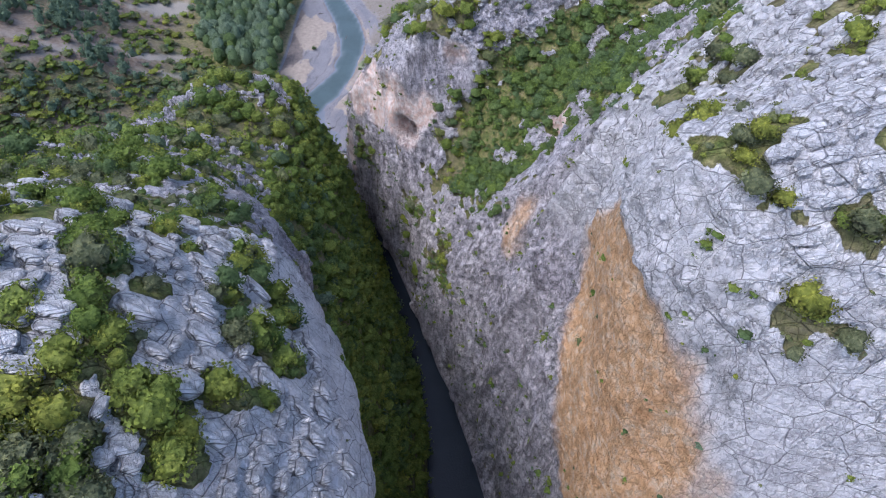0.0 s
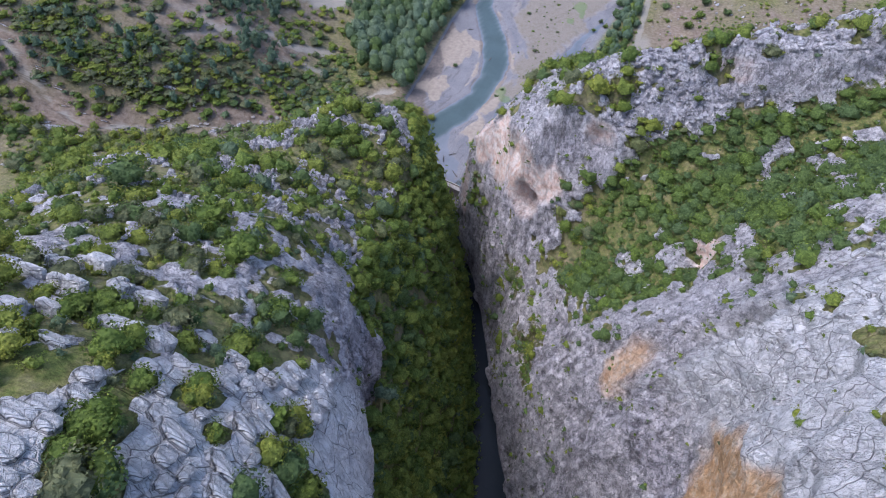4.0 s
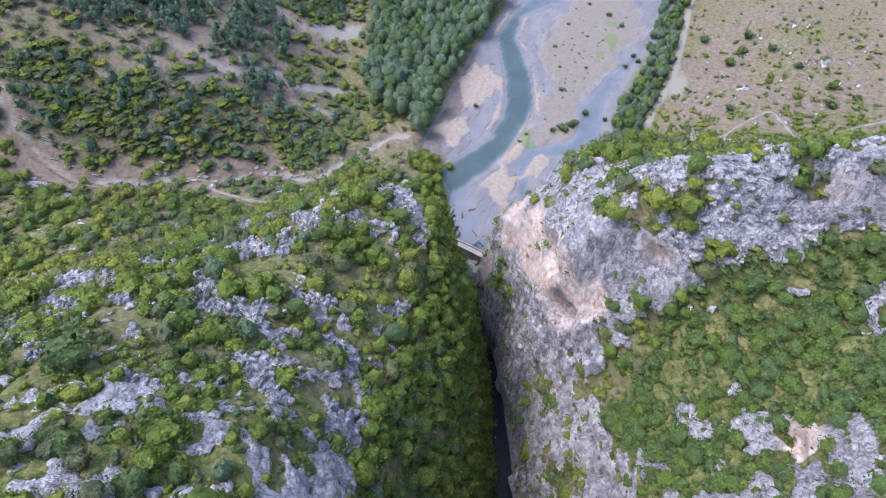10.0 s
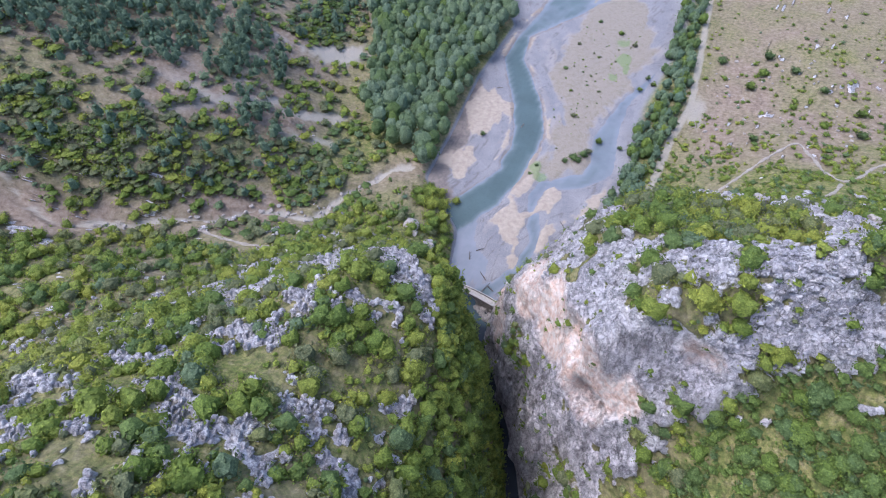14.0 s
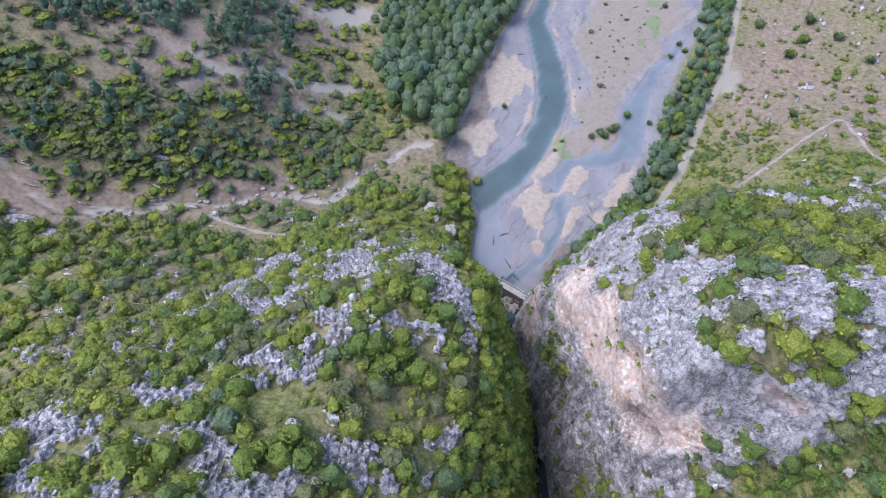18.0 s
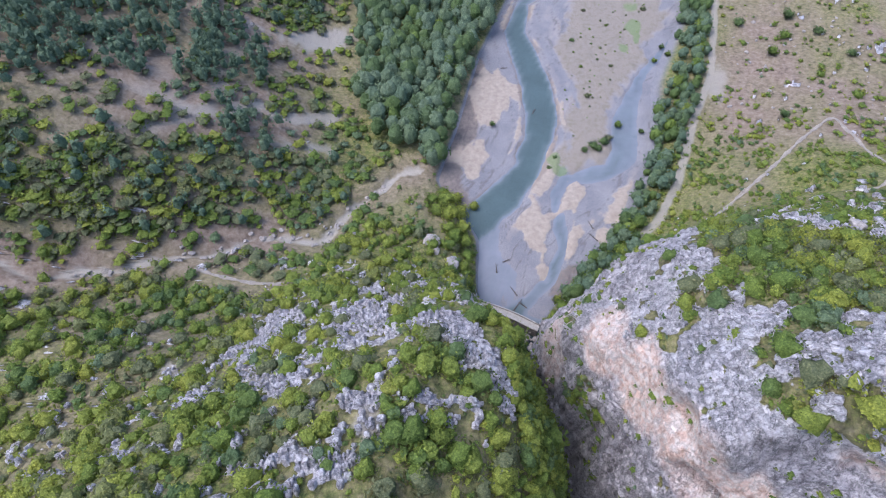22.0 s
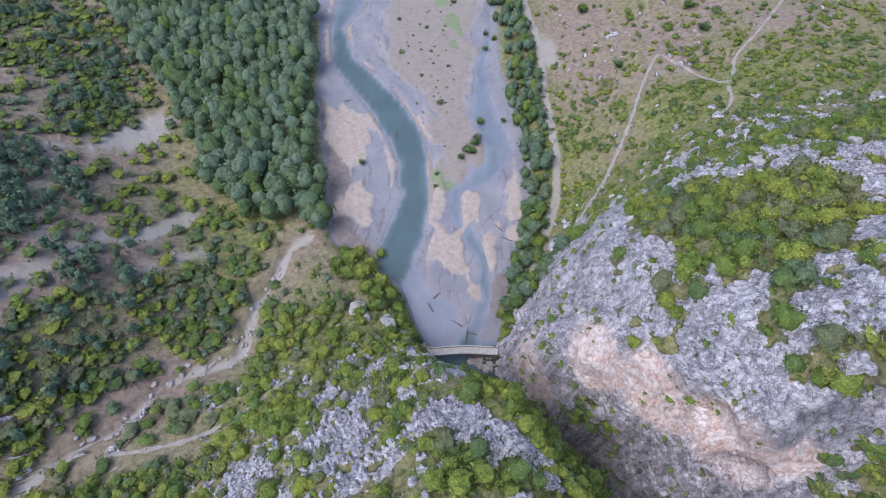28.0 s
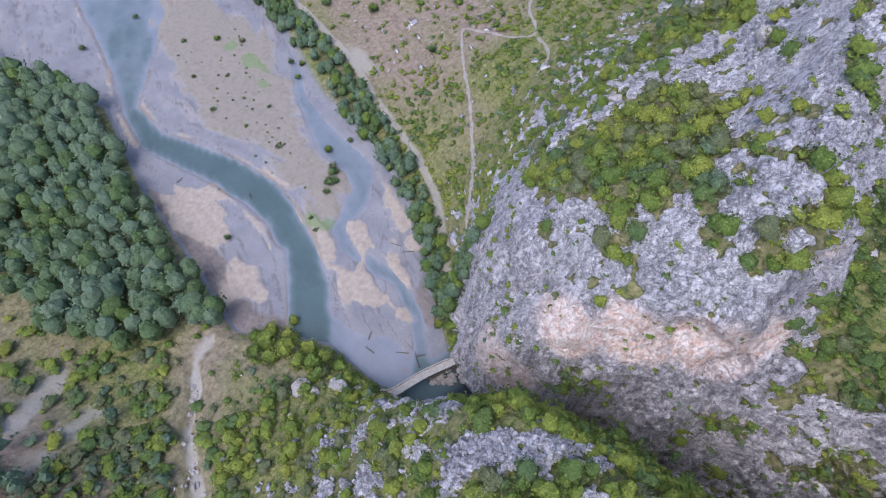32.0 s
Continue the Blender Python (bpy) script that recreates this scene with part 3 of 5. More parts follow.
WASH = [(-420, 250), (-299, 209), (-273, 195), (-252, 190), (-238, 198), (-224, 204), (-205, 218), (-192, 224), (-180, 238), (-168, 243), (-152, 244), (-149, 256), (-144, 270), (-136, 282), (-130, 297), (-120, 303)]
SCAR = [(-262, 302), (-240, 286), (-230, 285), (-216, 291), (-209, 307), (-193, 310), (-174, 328)]
SCAR_LOW = [(-190, 291), (-183, 294), (-170, 301)]
PINES = [[(-360, 262), (-300, 262), (-250, 296), (-226, 310), (-208, 330), (-208, 348), (-237, 360), (-255, 376), (-300, 360), (-360, 340)], [(-216, 299), (-195, 307), (-186, 285), (-198, 276), (-211, 285)]]
THICKETS = [[(-330, 222), (-279, 250), (-244, 256), (-226, 270), (-196, 266), (-189, 246), (-195, 229), (-210, 218), (-239, 211), (-300, 200)], [(-192, 264), (-169, 291), (-152, 287), (-150, 264), (-167, 248), (-186, 255)],
            [(-250, 412), (-221, 440), (-204, 400), (-214, 386), (-230, 380)]]
SCREE = [(-237, 366), (-220, 376), (-209, 397), (-194, 408), (-187, 393), (-199, 374)]
TRAILS = [([(163, 389), (131, 362), (109, 347), (101, 334), (88, 320), (86, 346), (83, 361), (81, 370), (69, 356), (59, 343), (49, 328), (40, 316), (20, 291), (7, 279), (-1, 272), (-9, 264), (-17, 256)], 0.75),
          ([(88, 320), (82, 308), (74, 300), (62, 297)], 0.7), ([(-195, 214), (-180, 212), (-160, 213), (-142, 218), (-128, 226)], 0.8)]
OUTCROPS = [(-55, 140), (-72, 127), (-94, 117), (-82, 117), (-54, 120), (-87, 151), (-142, 154), (-163, 181), (-137, 183), (-114, 160), (-119, 126), (-129, 115), (-67, 164), (-72, 184),
            (-102, 256), (-164, 163), (-121, 162), (-90, 158), (-127, 130), (-111, 131), (-110, 140), (-98, 140), (-180, 132), (-106, 194), (-98, 201), (-112, 212), (-167, 168), (-130, 166),
            (-67, 106), (-94, 120), (-74, 127), (-64, 177), (-90, 247), (56, 304), (50, 291), (61, 294)]
GROVE = [(-9, 230), (9, 231), (26, 228), (38, 218), (30, 204), (14, 197), (4, 196), (-8, 199), (-13, 206), (-14, 218)]
RIM = [(-60, 116), (-52, 126), (-43, 113), (-39, 97), (-37, 84), (-32, 70), (-40, 68), (-46, 84), (-50, 98)]
FINS = [(-150, 191), (-118, 203), (-101, 205), (-92, 196), (-98, 172), (-112, 168), (-133, 165), (-147, 173)]
KNOB = [(-84, 186), (-80, 192), (-59, 192), (-61, 179), (-68, 174), (-80, 176)]
STREWN = [(-100, 60), (-92, 74), (-72, 78), (-56, 82), (-48, 72), (-48, 60), (-70, 58)]
CHANNEL = [(-42, 44), (-39, 36), (-36, 31), (-34, 28), (-31, 24), (-29, 20), (-25, 16)]
PAVED_BUSHES = [(-35, 17, 2.8), (-32, 16, 2.6), (-36, 13, 2.6), (-33, 12, 2.8), (-30, 14, 2.4), (-29, 11, 2.4), (-38, 18, 2.2), (-36, 33, 3.0), (-34, 28, 2.6), (-22, 31, 3.3), (-23, 41, 2.8), (-26, 36, 2.4), (-22, 22, 2.8), (-38, 25, 2.0), (-28, 48, 2.6), (-31, 32, 1.6), (-39, 38, 2.8),
                (-19, 29, 2.6), (-26, 18, 3.2), (-24, 14, 2.8), (-31, 24, 2.6), (-36, 45, 2.4), (-21, 37, 2.2), (-26, 43, 2.0), (-32, 42, 1.6), (-28, 20, 2.4), (-19, 23, 1.8), (-33, 21, 2.6), (-45, 30, 2.4)]


west, east = loft(WEST, COUNT_W), loft(EAST, COUNT_E)
f = np.linspace(0, 1, COUNT_RIVER + 1)[1:-1]
bed_x = west[:, :1, 0] + (east[:, :1, 0] - west[:, :1, 0]) * f
river = np.stack([bed_x, np.zeros_like(bed_x)], 2)
profile = np.concatenate([west[:, ::-1], river, east], 1)
n_rows, n_cols = profile.shape[:2]
BED0, BED1 = west.shape[1], west.shape[1] + river.shape[1]
P = np.stack([profile[..., 0], np.repeat(ROW_Y[:, None], n_cols, 1), profile[..., 1]], 2)


def normals(p):
    du, dv = np.gradient(p, axis=1), np.gradient(p, axis=0)
    n = np.cross(du, dv)
    return n / np.maximum(np.linalg.norm(n, axis=2, keepdims=True), 1e-9)


N = normals(P)
XY = P[..., :2]
steep = 1 - N[..., 2]
col = np.arange(n_cols)[None, :].repeat(n_rows, 0)
in_bed = (col >= BED0 - 1) & (col <= BED1)
east_side = col >= BED1
valley = ease(P[..., 1], 228, 262) * (P[..., 2] < 6)
X, Y, Z = P[..., 0], P[..., 1], P[..., 2]

# how rocky the ground is, by landform
patch = fbm(P * (1, 1, 0.6), 13, 4, 3)
speck = fbm(P, 4.5, 3, 31)
chips = fbm(P, 2.6, 2, 33)
streak = fbm(np.stack([X * 0.35 + Y * 0.1, Y, Z * 1.6], 2), 9, 3, 12)
rocky_w = np.interp(Y, [0, 60, 90, 120, 150, 200, 225, 250], [0.40, 0.40, 0.39, 0.345, 0.345, 0.385, 0.33, 0.1])
paved = ease(np.interp(X, [-120, -90, -46, -43, -32, -20], [14, 26, 34, 48, 60, 68]) + 6 * patch - Y, -3, 3) * (X > -120)
plots = ease(1.4 + 1.2 * speck - from_line(XY, CHANNEL)[0], -0.6, 0.8)
for bx, by, br in PAVED_BUSHES:
    plots = np.maximum(plots, ease(br * 0.8 + speck - np.hypot(X - bx, Y - by), -0.8, 0.8))
rocky_w = rocky_w + paved * (0.46 - 1.0 * plots)
for ring, amount in ((RIM, 0.26), (FINS, 0.20), (KNOB, 0.26), (STREWN, 0.17)):
    rocky_w = rocky_w + amount * ease(inside(XY, ring) + 3 * patch, -2, 3)
rocky_w = rocky_w - 0.15 * ease(-X, 140, 175)
rocky_e = np.interp(Y, [0, 95, 106, 118, 150, 160, 184, 198, 235, 262, 300], [0.70, 0.68, 0.52, 0.40, 0.38, 0.54, 0.58, 0.56, 0.54, 0.42, 0.10])
rocky_e = rocky_e - 0.5 * ease(inside(XY, GROVE) + 4 * patch, -3, 3)
rocky_e = rocky_e + 0.10 * ease(Y, 158, 168) * ease(-Y, -248, -236) * (1 - ease(inside(XY, GROVE), -2, 3))
rocky_e = np.where((X > 50) & (Y > 190), np.maximum(rocky_e, np.interp(Y, [190, 260, 300], [0.70, 0.62, 0.06])), rocky_e)
gully = east_side * ease(X, 2, 14) * ease(Y, 106, 118) * ease(np.interp(X, [5, 20, 45, 100], [157, 166, 178, 188]) - Y, 0, 5) * (Z < 150)
rocky_e = rocky_e - 0.26 * gully * ease(Y, 118, 150) - 0.06 * gully
ragged = np.where(east_side, 0.26 * patch + 0.34 * streak + 0.55 * speck + 0.25 * chips, (1 - 0.6 * paved) * (0.14 * patch + 0.30 * streak + 0.45 * speck + 0.40 * chips))
back = east_side * ease(Y, 84, 98) * ease(-Y, -164, -152) * ease(Z, 84, 94)
rocky = np.where(east_side, rocky_e + 0.13 * back, rocky_w) + ragged
for cx, cy in OUTCROPS:
    rocky = rocky + 0.30 * np.exp(-(((X - cx) / 5.0) ** 2 + ((Y - cy) / 3.4) ** 2))
cliff = ease(steep, 0.46, 0.70)
wooded = (~east_side) & (col > BED0 - 1 - sum(COUNT_W[:3])) & (Y < 204) & ((Y > 84) | (Z < np.interp(Y, [0, 50, 84], [98, 100, 102])))
rocky = np.where(wooded, 0.20 + 0.45 * patch, rocky + 0.4 * cliff * (1 - 0.8 * back))
near_wall = (~east_side) & (~wooded) & (col > BED0 - 1 - sum(COUNT_W[:3])) & (Y <= 84)
rocky = np.where(near_wall, rocky + 0.25 * (1 - plots), rocky)
rock = ease(rocky, 0.42, 0.62) * (1 - valley)

# rust-stained faces
orange = np.zeros_like(Z)
rust = inside(np.stack([Y, Z], 2), [(76, 132), (68, 146), (57, 160), (48, 162), (40, 160), (33, 156), (26, 148), (16, 138), (14, 104), (30, 92), (38, 94), (50, 110), (64, 117)])
orange = np.where(east_side & (X > 16) & (X < 46), ease(rust + 5 * patch + 2 * speck, -3, 1.5), 0.0)
for cx, cy, cz, rx, ry, rz, amount in ((24, 95, 105, 6, 9, 18, 0.75), (-17, 163, 95, 8, 9, 18, 0.85),
                                       (-26, 180, 86, 12, 17, 14, 1.0), (6, 164, 117, 5, 4, 5, 0.8), (36, 126, 118, 4, 5, 8, 1.0),
                                       (-33, 193, 80, 9, 14, 12, 0.9), (-42, 205, 40, 8, 20, 18, 0.6), (-20, 170, 93, 10, 11, 14, 1.0), (-7, 159, 96, 8, 5, 9, 1.0), (38, 21, 140, 6, 5, 8, 0.5), (36, 70, 152, 4, 6, 8, 0.6), (38, 182, 134, 6, 5, 5, 0.4)):
    d = ((X - cx) / rx) ** 2 + ((Y - cy) / ry) ** 2 + ((Z - cz) / rz) ** 2
    orange = np.maximum(orange, amount * ease(-d + 0.5 * fbm(P * (1, 1, 0.35), 8, 3, 8), -1.0, -0.35))
orange = orange * ease(steep, 0.2, 0.45)
ochre = ease(-Y, -118, -104)

# the ground dips under the river; a finer sheet of gravel is laid over it in the valley
Z = np.where(in_bed, -0.9 + 0.8 * fbm(P, 9, 3, 46) - 1.0 * ease(Y, 226, 236), Z)
gravel = in_bed.astype(float)
# where the stone colour is brightened: west pavement, upper east face
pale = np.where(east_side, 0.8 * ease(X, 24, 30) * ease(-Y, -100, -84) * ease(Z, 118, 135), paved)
bank = (Z < 2.6) & (Y > 225) & (np.abs(X + 55) < 90)
gravel = np.maximum(gravel, bank * ease(2.0 - Z, 0.0, 1.2))
d_wash, _ = from_line(XY + 1.6 * np.stack([fbm(P, 9, 2, 54), fbm(P, 9, 2, 55)], 2), WASH)
w_wash = 1.2 + 2.4 * fbm(P, 18, 3, 52)
Z = Z - 1.6 * ease(w_wash + 3 - d_wash, 0, 4) * (~in_bed)
d_road, _ = from_line(XY, ROAD)
path = ease(2.1 + 0.8 * speck - d_road, -0.8, 0.8) * (X < 60) * 0.85
path = np.maximum(path, 0.8 * ease(8 + 6 * patch - np.hypot(X - 31, (Y - 405) / 2.2), -1, 3))
path = np.maximum(path, ease(w_wash - d_wash + speck * 2.5, -1.0, 0.8) * (~in_bed))
path = np.maximum(path, 0.8 * ease(3.6 + 6 * speck - from_line(XY, SCAR)[0], -2, 2))
path = np.maximum(path, 0.7 * ease(2.4 + 6 * speck - from_line(XY, SCAR_LOW)[0], -2, 2))
path = np.maximum(path, 0.9 * ease(inside(XY, SCREE) + 7 * speck, -2, 3))
path = np.maximum(path, 0.45 * ease(3.0 + 7 * speck - from_line(XY, [(-240, 262), (-225, 280), (-220, 300), (-232, 330), (-228, 352)])[0], -2, 2))
for cx, cy, rx, ry in ((-163, 181, 4, 5), (-164, 164, 5, 3), (-122, 162, 6, 3), (-131, 166, 5, 3), (-87, 152, 4, 4), (-94, 117, 6, 3), (-72, 127, 4, 4), (-137, 184, 3, 3)):
    path = np.maximum(path, 0.9 * ease(1.0 - np.hypot((X - cx) / rx, (Y - cy) / ry) + 0.8 * speck, -0.1, 0.25))
# bare reddish earth on the far west slope and the dry terraces, pale scree
soil = 0.22 + 0.55 * fbm(P, 30, 4, 61)
soil = soil + 0.30 * ease(-X, 175, 230) * ease(Y, 235, 290) + 0.42 * ease(X, 22, 45) * ease(Y, 325, 355) * (1 + 0.8 * patch) + 0.08 * ease(X, 0, 20) * ease(Y, 285, 310)
soil = soil + 0.25 * ease(-X, 120, 180) * ease(-Y, -260, -225)
soil = soil + 0.3 * ease(-X, 150, 200) * ease(Y, 215, 250) + 0.35 * ease(16 - d_wash, 0, 10) + 0.3 * ease(22 - from_line(XY, SCAR)[0], 0, 12)
soil = np.clip(soil * (1 - 0.8 * gully), 0, 1)
# relief: buttresses, ledges along the bedding and blocks on rock, soft unevenness elsewhere
P = np.stack([X, Y, Z], 2)
layer_n = np.where(east_side[..., None], (-0.66, -0.28, 0.70), (0.10, -0.42, 0.90))
layers = (P * layer_n).sum(2) + 1.6 * fbm(P, 24, 3, 66)
tilted = P @ np.array([[0.93, 0.12, 0.25], [0.0, 0.96, -0.2], [-0.3, 0.22, 0.92]])
b1 = cells(tilted / np.array([6.5, 4.6, 3.0]), 5)
b2 = cells(tilted / np.array([2.6, 2.0, 1.3]), 15)
blocks = 0.8 * (b1[2] - 0.5) - 0.6 * ease(0.14 - (b1[1] - b1[0]), 0, 0.14)
blocks = blocks + (0.22 * (b2[2] - 0.5) - 0.25 * ease(0.18 - (b2[1] - b2[0]), 0, 0.18))
thick = 2.4
saw = layers / thick - np.floor(layers / thick)
ledges = (0.9 * saw - 0.9 * ease(saw, 0.86, 1.0)) * (0.5 + 0.5 * value_noise(P / 7.0, 68))
saw2 = layers / 7.5 - np.floor(layers / 7.5)
ledges = ledges * (1 - 0.75 * cliff) + 1.6 * (1 - 0.7 * cliff) * (saw2 - ease(saw2, 0.88, 1.0)) * ease(fbm(P, 30, 2, 69), -0.2, 0.3)
butt = 1 - 2 * np.abs(fbm(P * (1, 1, 0.22), 24, 3, 71))
crag = 1 - 2 * np.abs(fbm(P * (1, 1, 0.45), 8, 3, 74))
rough = 4.2 * (butt - 0.45) + cliff * 1.5 * (crag - 0.5) + 0.8 * fbm(P * (1, 1, 0.6), 5, 3, 75) + 1.0 * (0.35 - np.abs(fbm(P, 3.2, 2, 77)))
hollow = ease(-rough, 0.6, 2.2)
ledges = ledges * np.where(east_side, 1.0, np.interp(Y, [84, 110], [0.45, 0.8]))
push = rock * (1 - 0.6 * orange) * (rough * (0.3 + 0.7 * cliff) + blocks * 0.9 + ledges) + (1 - rock) * 0.9 * fbm(P, 7, 3, 81)
# a cave under the overhang, and lesser hollows in the east wall
for cx, cy, cz, rad, deep in ((-12, 161, 85, 4.6, 14.0), (6, 162, 115, 4.0, 3.5), (-20, 170, 96, 6, 3.0), (30, 60, 128, 12, 3.0), (34, 124, 116, 4, 3.0)):
    push = push - deep * np.exp(-(((X - cx) ** 2 + (Y - cy) ** 2 + (Z - cz) ** 2) / rad ** 2) ** 2)
calm = np.maximum(in_bed, ease(6 - Z, 0, 3.5))
benches = np.where(east_side, ease(X, 34, 42) * ease(-Y, -104, -92), paved)
push = push * (1 - 0.6 * benches) * (1 - calm) * ease(1200 - Y, 0, 500)
P = P + N * push[..., None]
N = normals(P)
# bare rock in the cave
cave = ease(np.exp(-(((X + 12) ** 2 + (Y - 161) ** 2 + (Z - 85) ** 2) / 6.5 ** 2) ** 2), 0.1, 0.4)
orange = np.maximum(orange, 0.5 * cave)
# plants and earth gather in the hollows that are not sheer
rock = rock * (1 - 0.6 * east_side * ease(P[..., 2], 40, 50) * ease(-P[..., 2], -74, -62) * ease(Y, 95, 110) * ease(-Y, -222, -212) * ease(fbm(P, 11, 3, 91), -0.12, 0.15))
rock = rock * (1 - 0.85 * hollow * ease(0.72 - steep, 0, 0.25) * ease(Y, 95, 115))
rock = np.maximum(rock, cave)


def sheet(name, p, material, masks=()):
    """A grid of points as one mesh, with colour masks on its points."""
    r, c = p.shape[:2]
    me = bpy.data.meshes.new(name)
    idx = np.arange(r * c).reshape(r, c)
    quads = np.stack([idx[:-1, :-1], idx[:-1, 1:], idx[1:, 1:], idx[1:, :-1]], -1).reshape(-1, 4)
    me.vertices.add(r * c)
    me.vertices.foreach_set("co", p.reshape(-1).astype(np.float32))
    me.loops.add(quads.size)
    me.loops.foreach_set("vertex_index", quads.reshape(-1).astype(np.int32))
    me.polygons.add(len(quads))
    me.polygons.foreach_set("loop_start", (np.arange(len(quads)) * 4).astype(np.int32))
    me.polygons.foreach_set("use_smooth", np.ones(len(quads), bool))
    for key, channels in masks:
        att = me.attributes.new(key, "FLOAT_COLOR", "POINT")
        data = np.stack([*channels, np.ones_like(channels[0])], -1)
        att.data.foreach_set("color", data.reshape(-1).astype(np.float32))
    me.materials.append(material)
    me.update()
    me.validate()
    return new(name, me)


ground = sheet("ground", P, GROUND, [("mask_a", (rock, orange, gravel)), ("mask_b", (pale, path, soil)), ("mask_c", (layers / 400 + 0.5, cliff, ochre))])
tagged(ground, "limestone gorge walls, bushy slopes and gravel valley floor", "ground", kind="structure")

# gravel plain: channels cut into it, bars of sand raised
rows_b = steps([(222, 460, 1.0), (460, 660, 2.5)])
b_w, b_e = np.interp(rows_b, ROW_Y, west[:, 0, 0]) - 3.5, np.interp(rows_b, ROW_Y, east[:, 0, 0]) + 3.5
u = np.linspace(0, 1, 121)
bx = b_w[:, None] + (b_e - b_w)[:, None] * u
by = np.repeat(rows_b[:, None], 121, 1)
B = np.stack([bx, by, np.zeros_like(bx)], 2)
bxy = B[..., :2]
d_main, t_main = from_line(bxy, MAIN)
half = np.interp(t_main, np.linspace(0, 1, len(MAIN_HALF)), MAIN_HALF)
d_second, t_second = from_line(bxy, SECOND)
half2 = np.interp(t_second, np.linspace(0, 1, len(SECOND_HALF)), SECOND_HALF)
d_shallow, _ = from_line(bxy, SHALLOW)
line_x = np.interp(rows_b[::-1], [p[1] for p in MAIN[::-1]], [p[0] for p in MAIN[::-1]])[::-1][:, None]
flow = np.stack([(bx - line_x) / 6.0, by / 26.0, np.zeros_like(bx)], 2)
along = fbm(flow, 1.0, 4, 141)
wob = 2.2 * fbm(B, 15, 4, 142) + 1.2 * fbm(B, 4, 2, 143)
bed = 0.30 + 0.26 * along + 0.06 * fbm(B, 3, 2, 144)
bar = ease(inside(bxy, BAR) + 2.0 * wob + 6 * along, -1, 8)
bed = bed + 0.45 * bar + 0.12 * ease(inside(bxy, PALE) + wob, -2, 3)
sands = np.zeros_like(bx)
for ring in SANDS:
    sands = np.maximum(sands, ease(inside(bxy, ring) + 2.4 * wob + 7 * along + 1.8, -2.0, 2.2))
sands = np.maximum(sands, ease(2.2 + 1.5 * wob - np.abs(d_main - half - 2.5), 0, 1.5) * ease(along, 0.12, 0.4) * (by > 300))
bed = bed + 0.40 * sands
mud = ease(8 + 1.5 * wob - from_line(bxy, MUD)[0], -2, 3) * (1 - 0.7 * sands)
mud = np.maximum(mud, 0.75 * ease(7 + 2 * wob - np.hypot(bx + 36, (by - 256) / 1.8), -2, 3))
mud = np.maximum(mud, 0.6 * ease(2.5 + wob - np.abs(d_main - half - 0.5), 0, 2.5))
rill = ease(0.06 - np.abs(fbm(flow * (1.6, 1, 1), 1.0, 3, 151)), 0, 0.05) * (1 - bar) * (1 - sands)
bed = bed - np.interp(t_main, [0, 0.2, 0.32], [0.75, 0.85, 1.7]) * ease(half + wob * 0.6 - d_main, -2.0, 5.0)
bed = bed - 0.62 * ease(half2 + wob * 0.4 - d_second, -1.5, 2.5)
bed = bed - 0.42 * ease(11 + wob - d_shallow, -4, 5) - 0.10 * rill
gorge = ease(-by, -238, -228)
bed = bed * (1 - gorge) - 1.3 * gorge
weeds = np.zeros_like(bx)
for cx, cy, rx, ry in ((-16, 452, 5, 10), (-14, 440, 3, 9), (-22, 428, 4, 5), (-48, 322, 4, 4), (-52, 328, 3, 5), (-20, 470, 6, 6)):
    weeds = np.maximum(weeds, ease(1 - np.hypot((bx - cx) / rx, (by - cy) / ry) + 0.25 * wob, -0.1, 0.4))
B[..., 2] = bed
riverbed = sheet("riverbed", B, BED, [("mask_a", (sands, mud, bar)), ("mask_b", (weeds, rill, np.clip(bed, 0, 1)))])
tagged(riverbed, "pale grey gravel and tan sand bars of a braided river", "riverbed", kind="structure")

# the river: one calm sheet that shows wherever the bed lies lower
rows_g = steps([(-60, 222, 5)])[:-1]
g_w, g_e = np.interp(rows_g, ROW_Y, west[:, 0, 0]) - 1.5, np.interp(rows_g, ROW_Y, east[:, 0, 0]) + 1.5
gorge_water = np.stack([g_w[:, None] + (g_e - g_w)[:, None] * u, np.repeat(rows_g[:, None], 121, 1), np.zeros((len(rows_g), 121))], 2)
W = np.concatenate([gorge_water[:, ::3], (B * (1, 1, 0))[::2, ::3]], 0)
# gorge rows hold 1: the water tone darkened for shade, not measured depth
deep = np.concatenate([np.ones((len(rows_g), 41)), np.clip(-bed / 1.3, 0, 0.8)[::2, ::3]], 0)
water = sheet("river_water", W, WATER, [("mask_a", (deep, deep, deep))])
tagged(water, "shallow grey-green river between gravel banks", "river", kind="structure")


# ---- limestone slabs: beds of the pavement, parted by joints ----
def slab_points(r, sides, rings):
    """A worn slab of half-length 1 by 1: outline rings from its buried foot to the crown."""
    a = (np.arange(sides) + r.uniform(-0.25, 0.25, sides)) / sides * 2 * math.pi
    k = (np.abs(np.cos(a)) ** 9 + np.abs(np.sin(a)) ** 9) ** (-1 / 9) * r.uniform(0.90, 1.05, sides)
    out = []
    for inset, z in rings:
        ring = np.stack([np.cos(a) * k * inset, np.sin(a) * k * inset, np.full(sides, z)], 1)
        ring[:, 2] += r.normal(0, 0.05, sides) * (z > -0.5)
        out.append(ring)
    top = np.array([[0.0, 0.0, rings[-1][1] + r.normal(0.02, 0.04)]])
    return np.concatenate(out + [top])


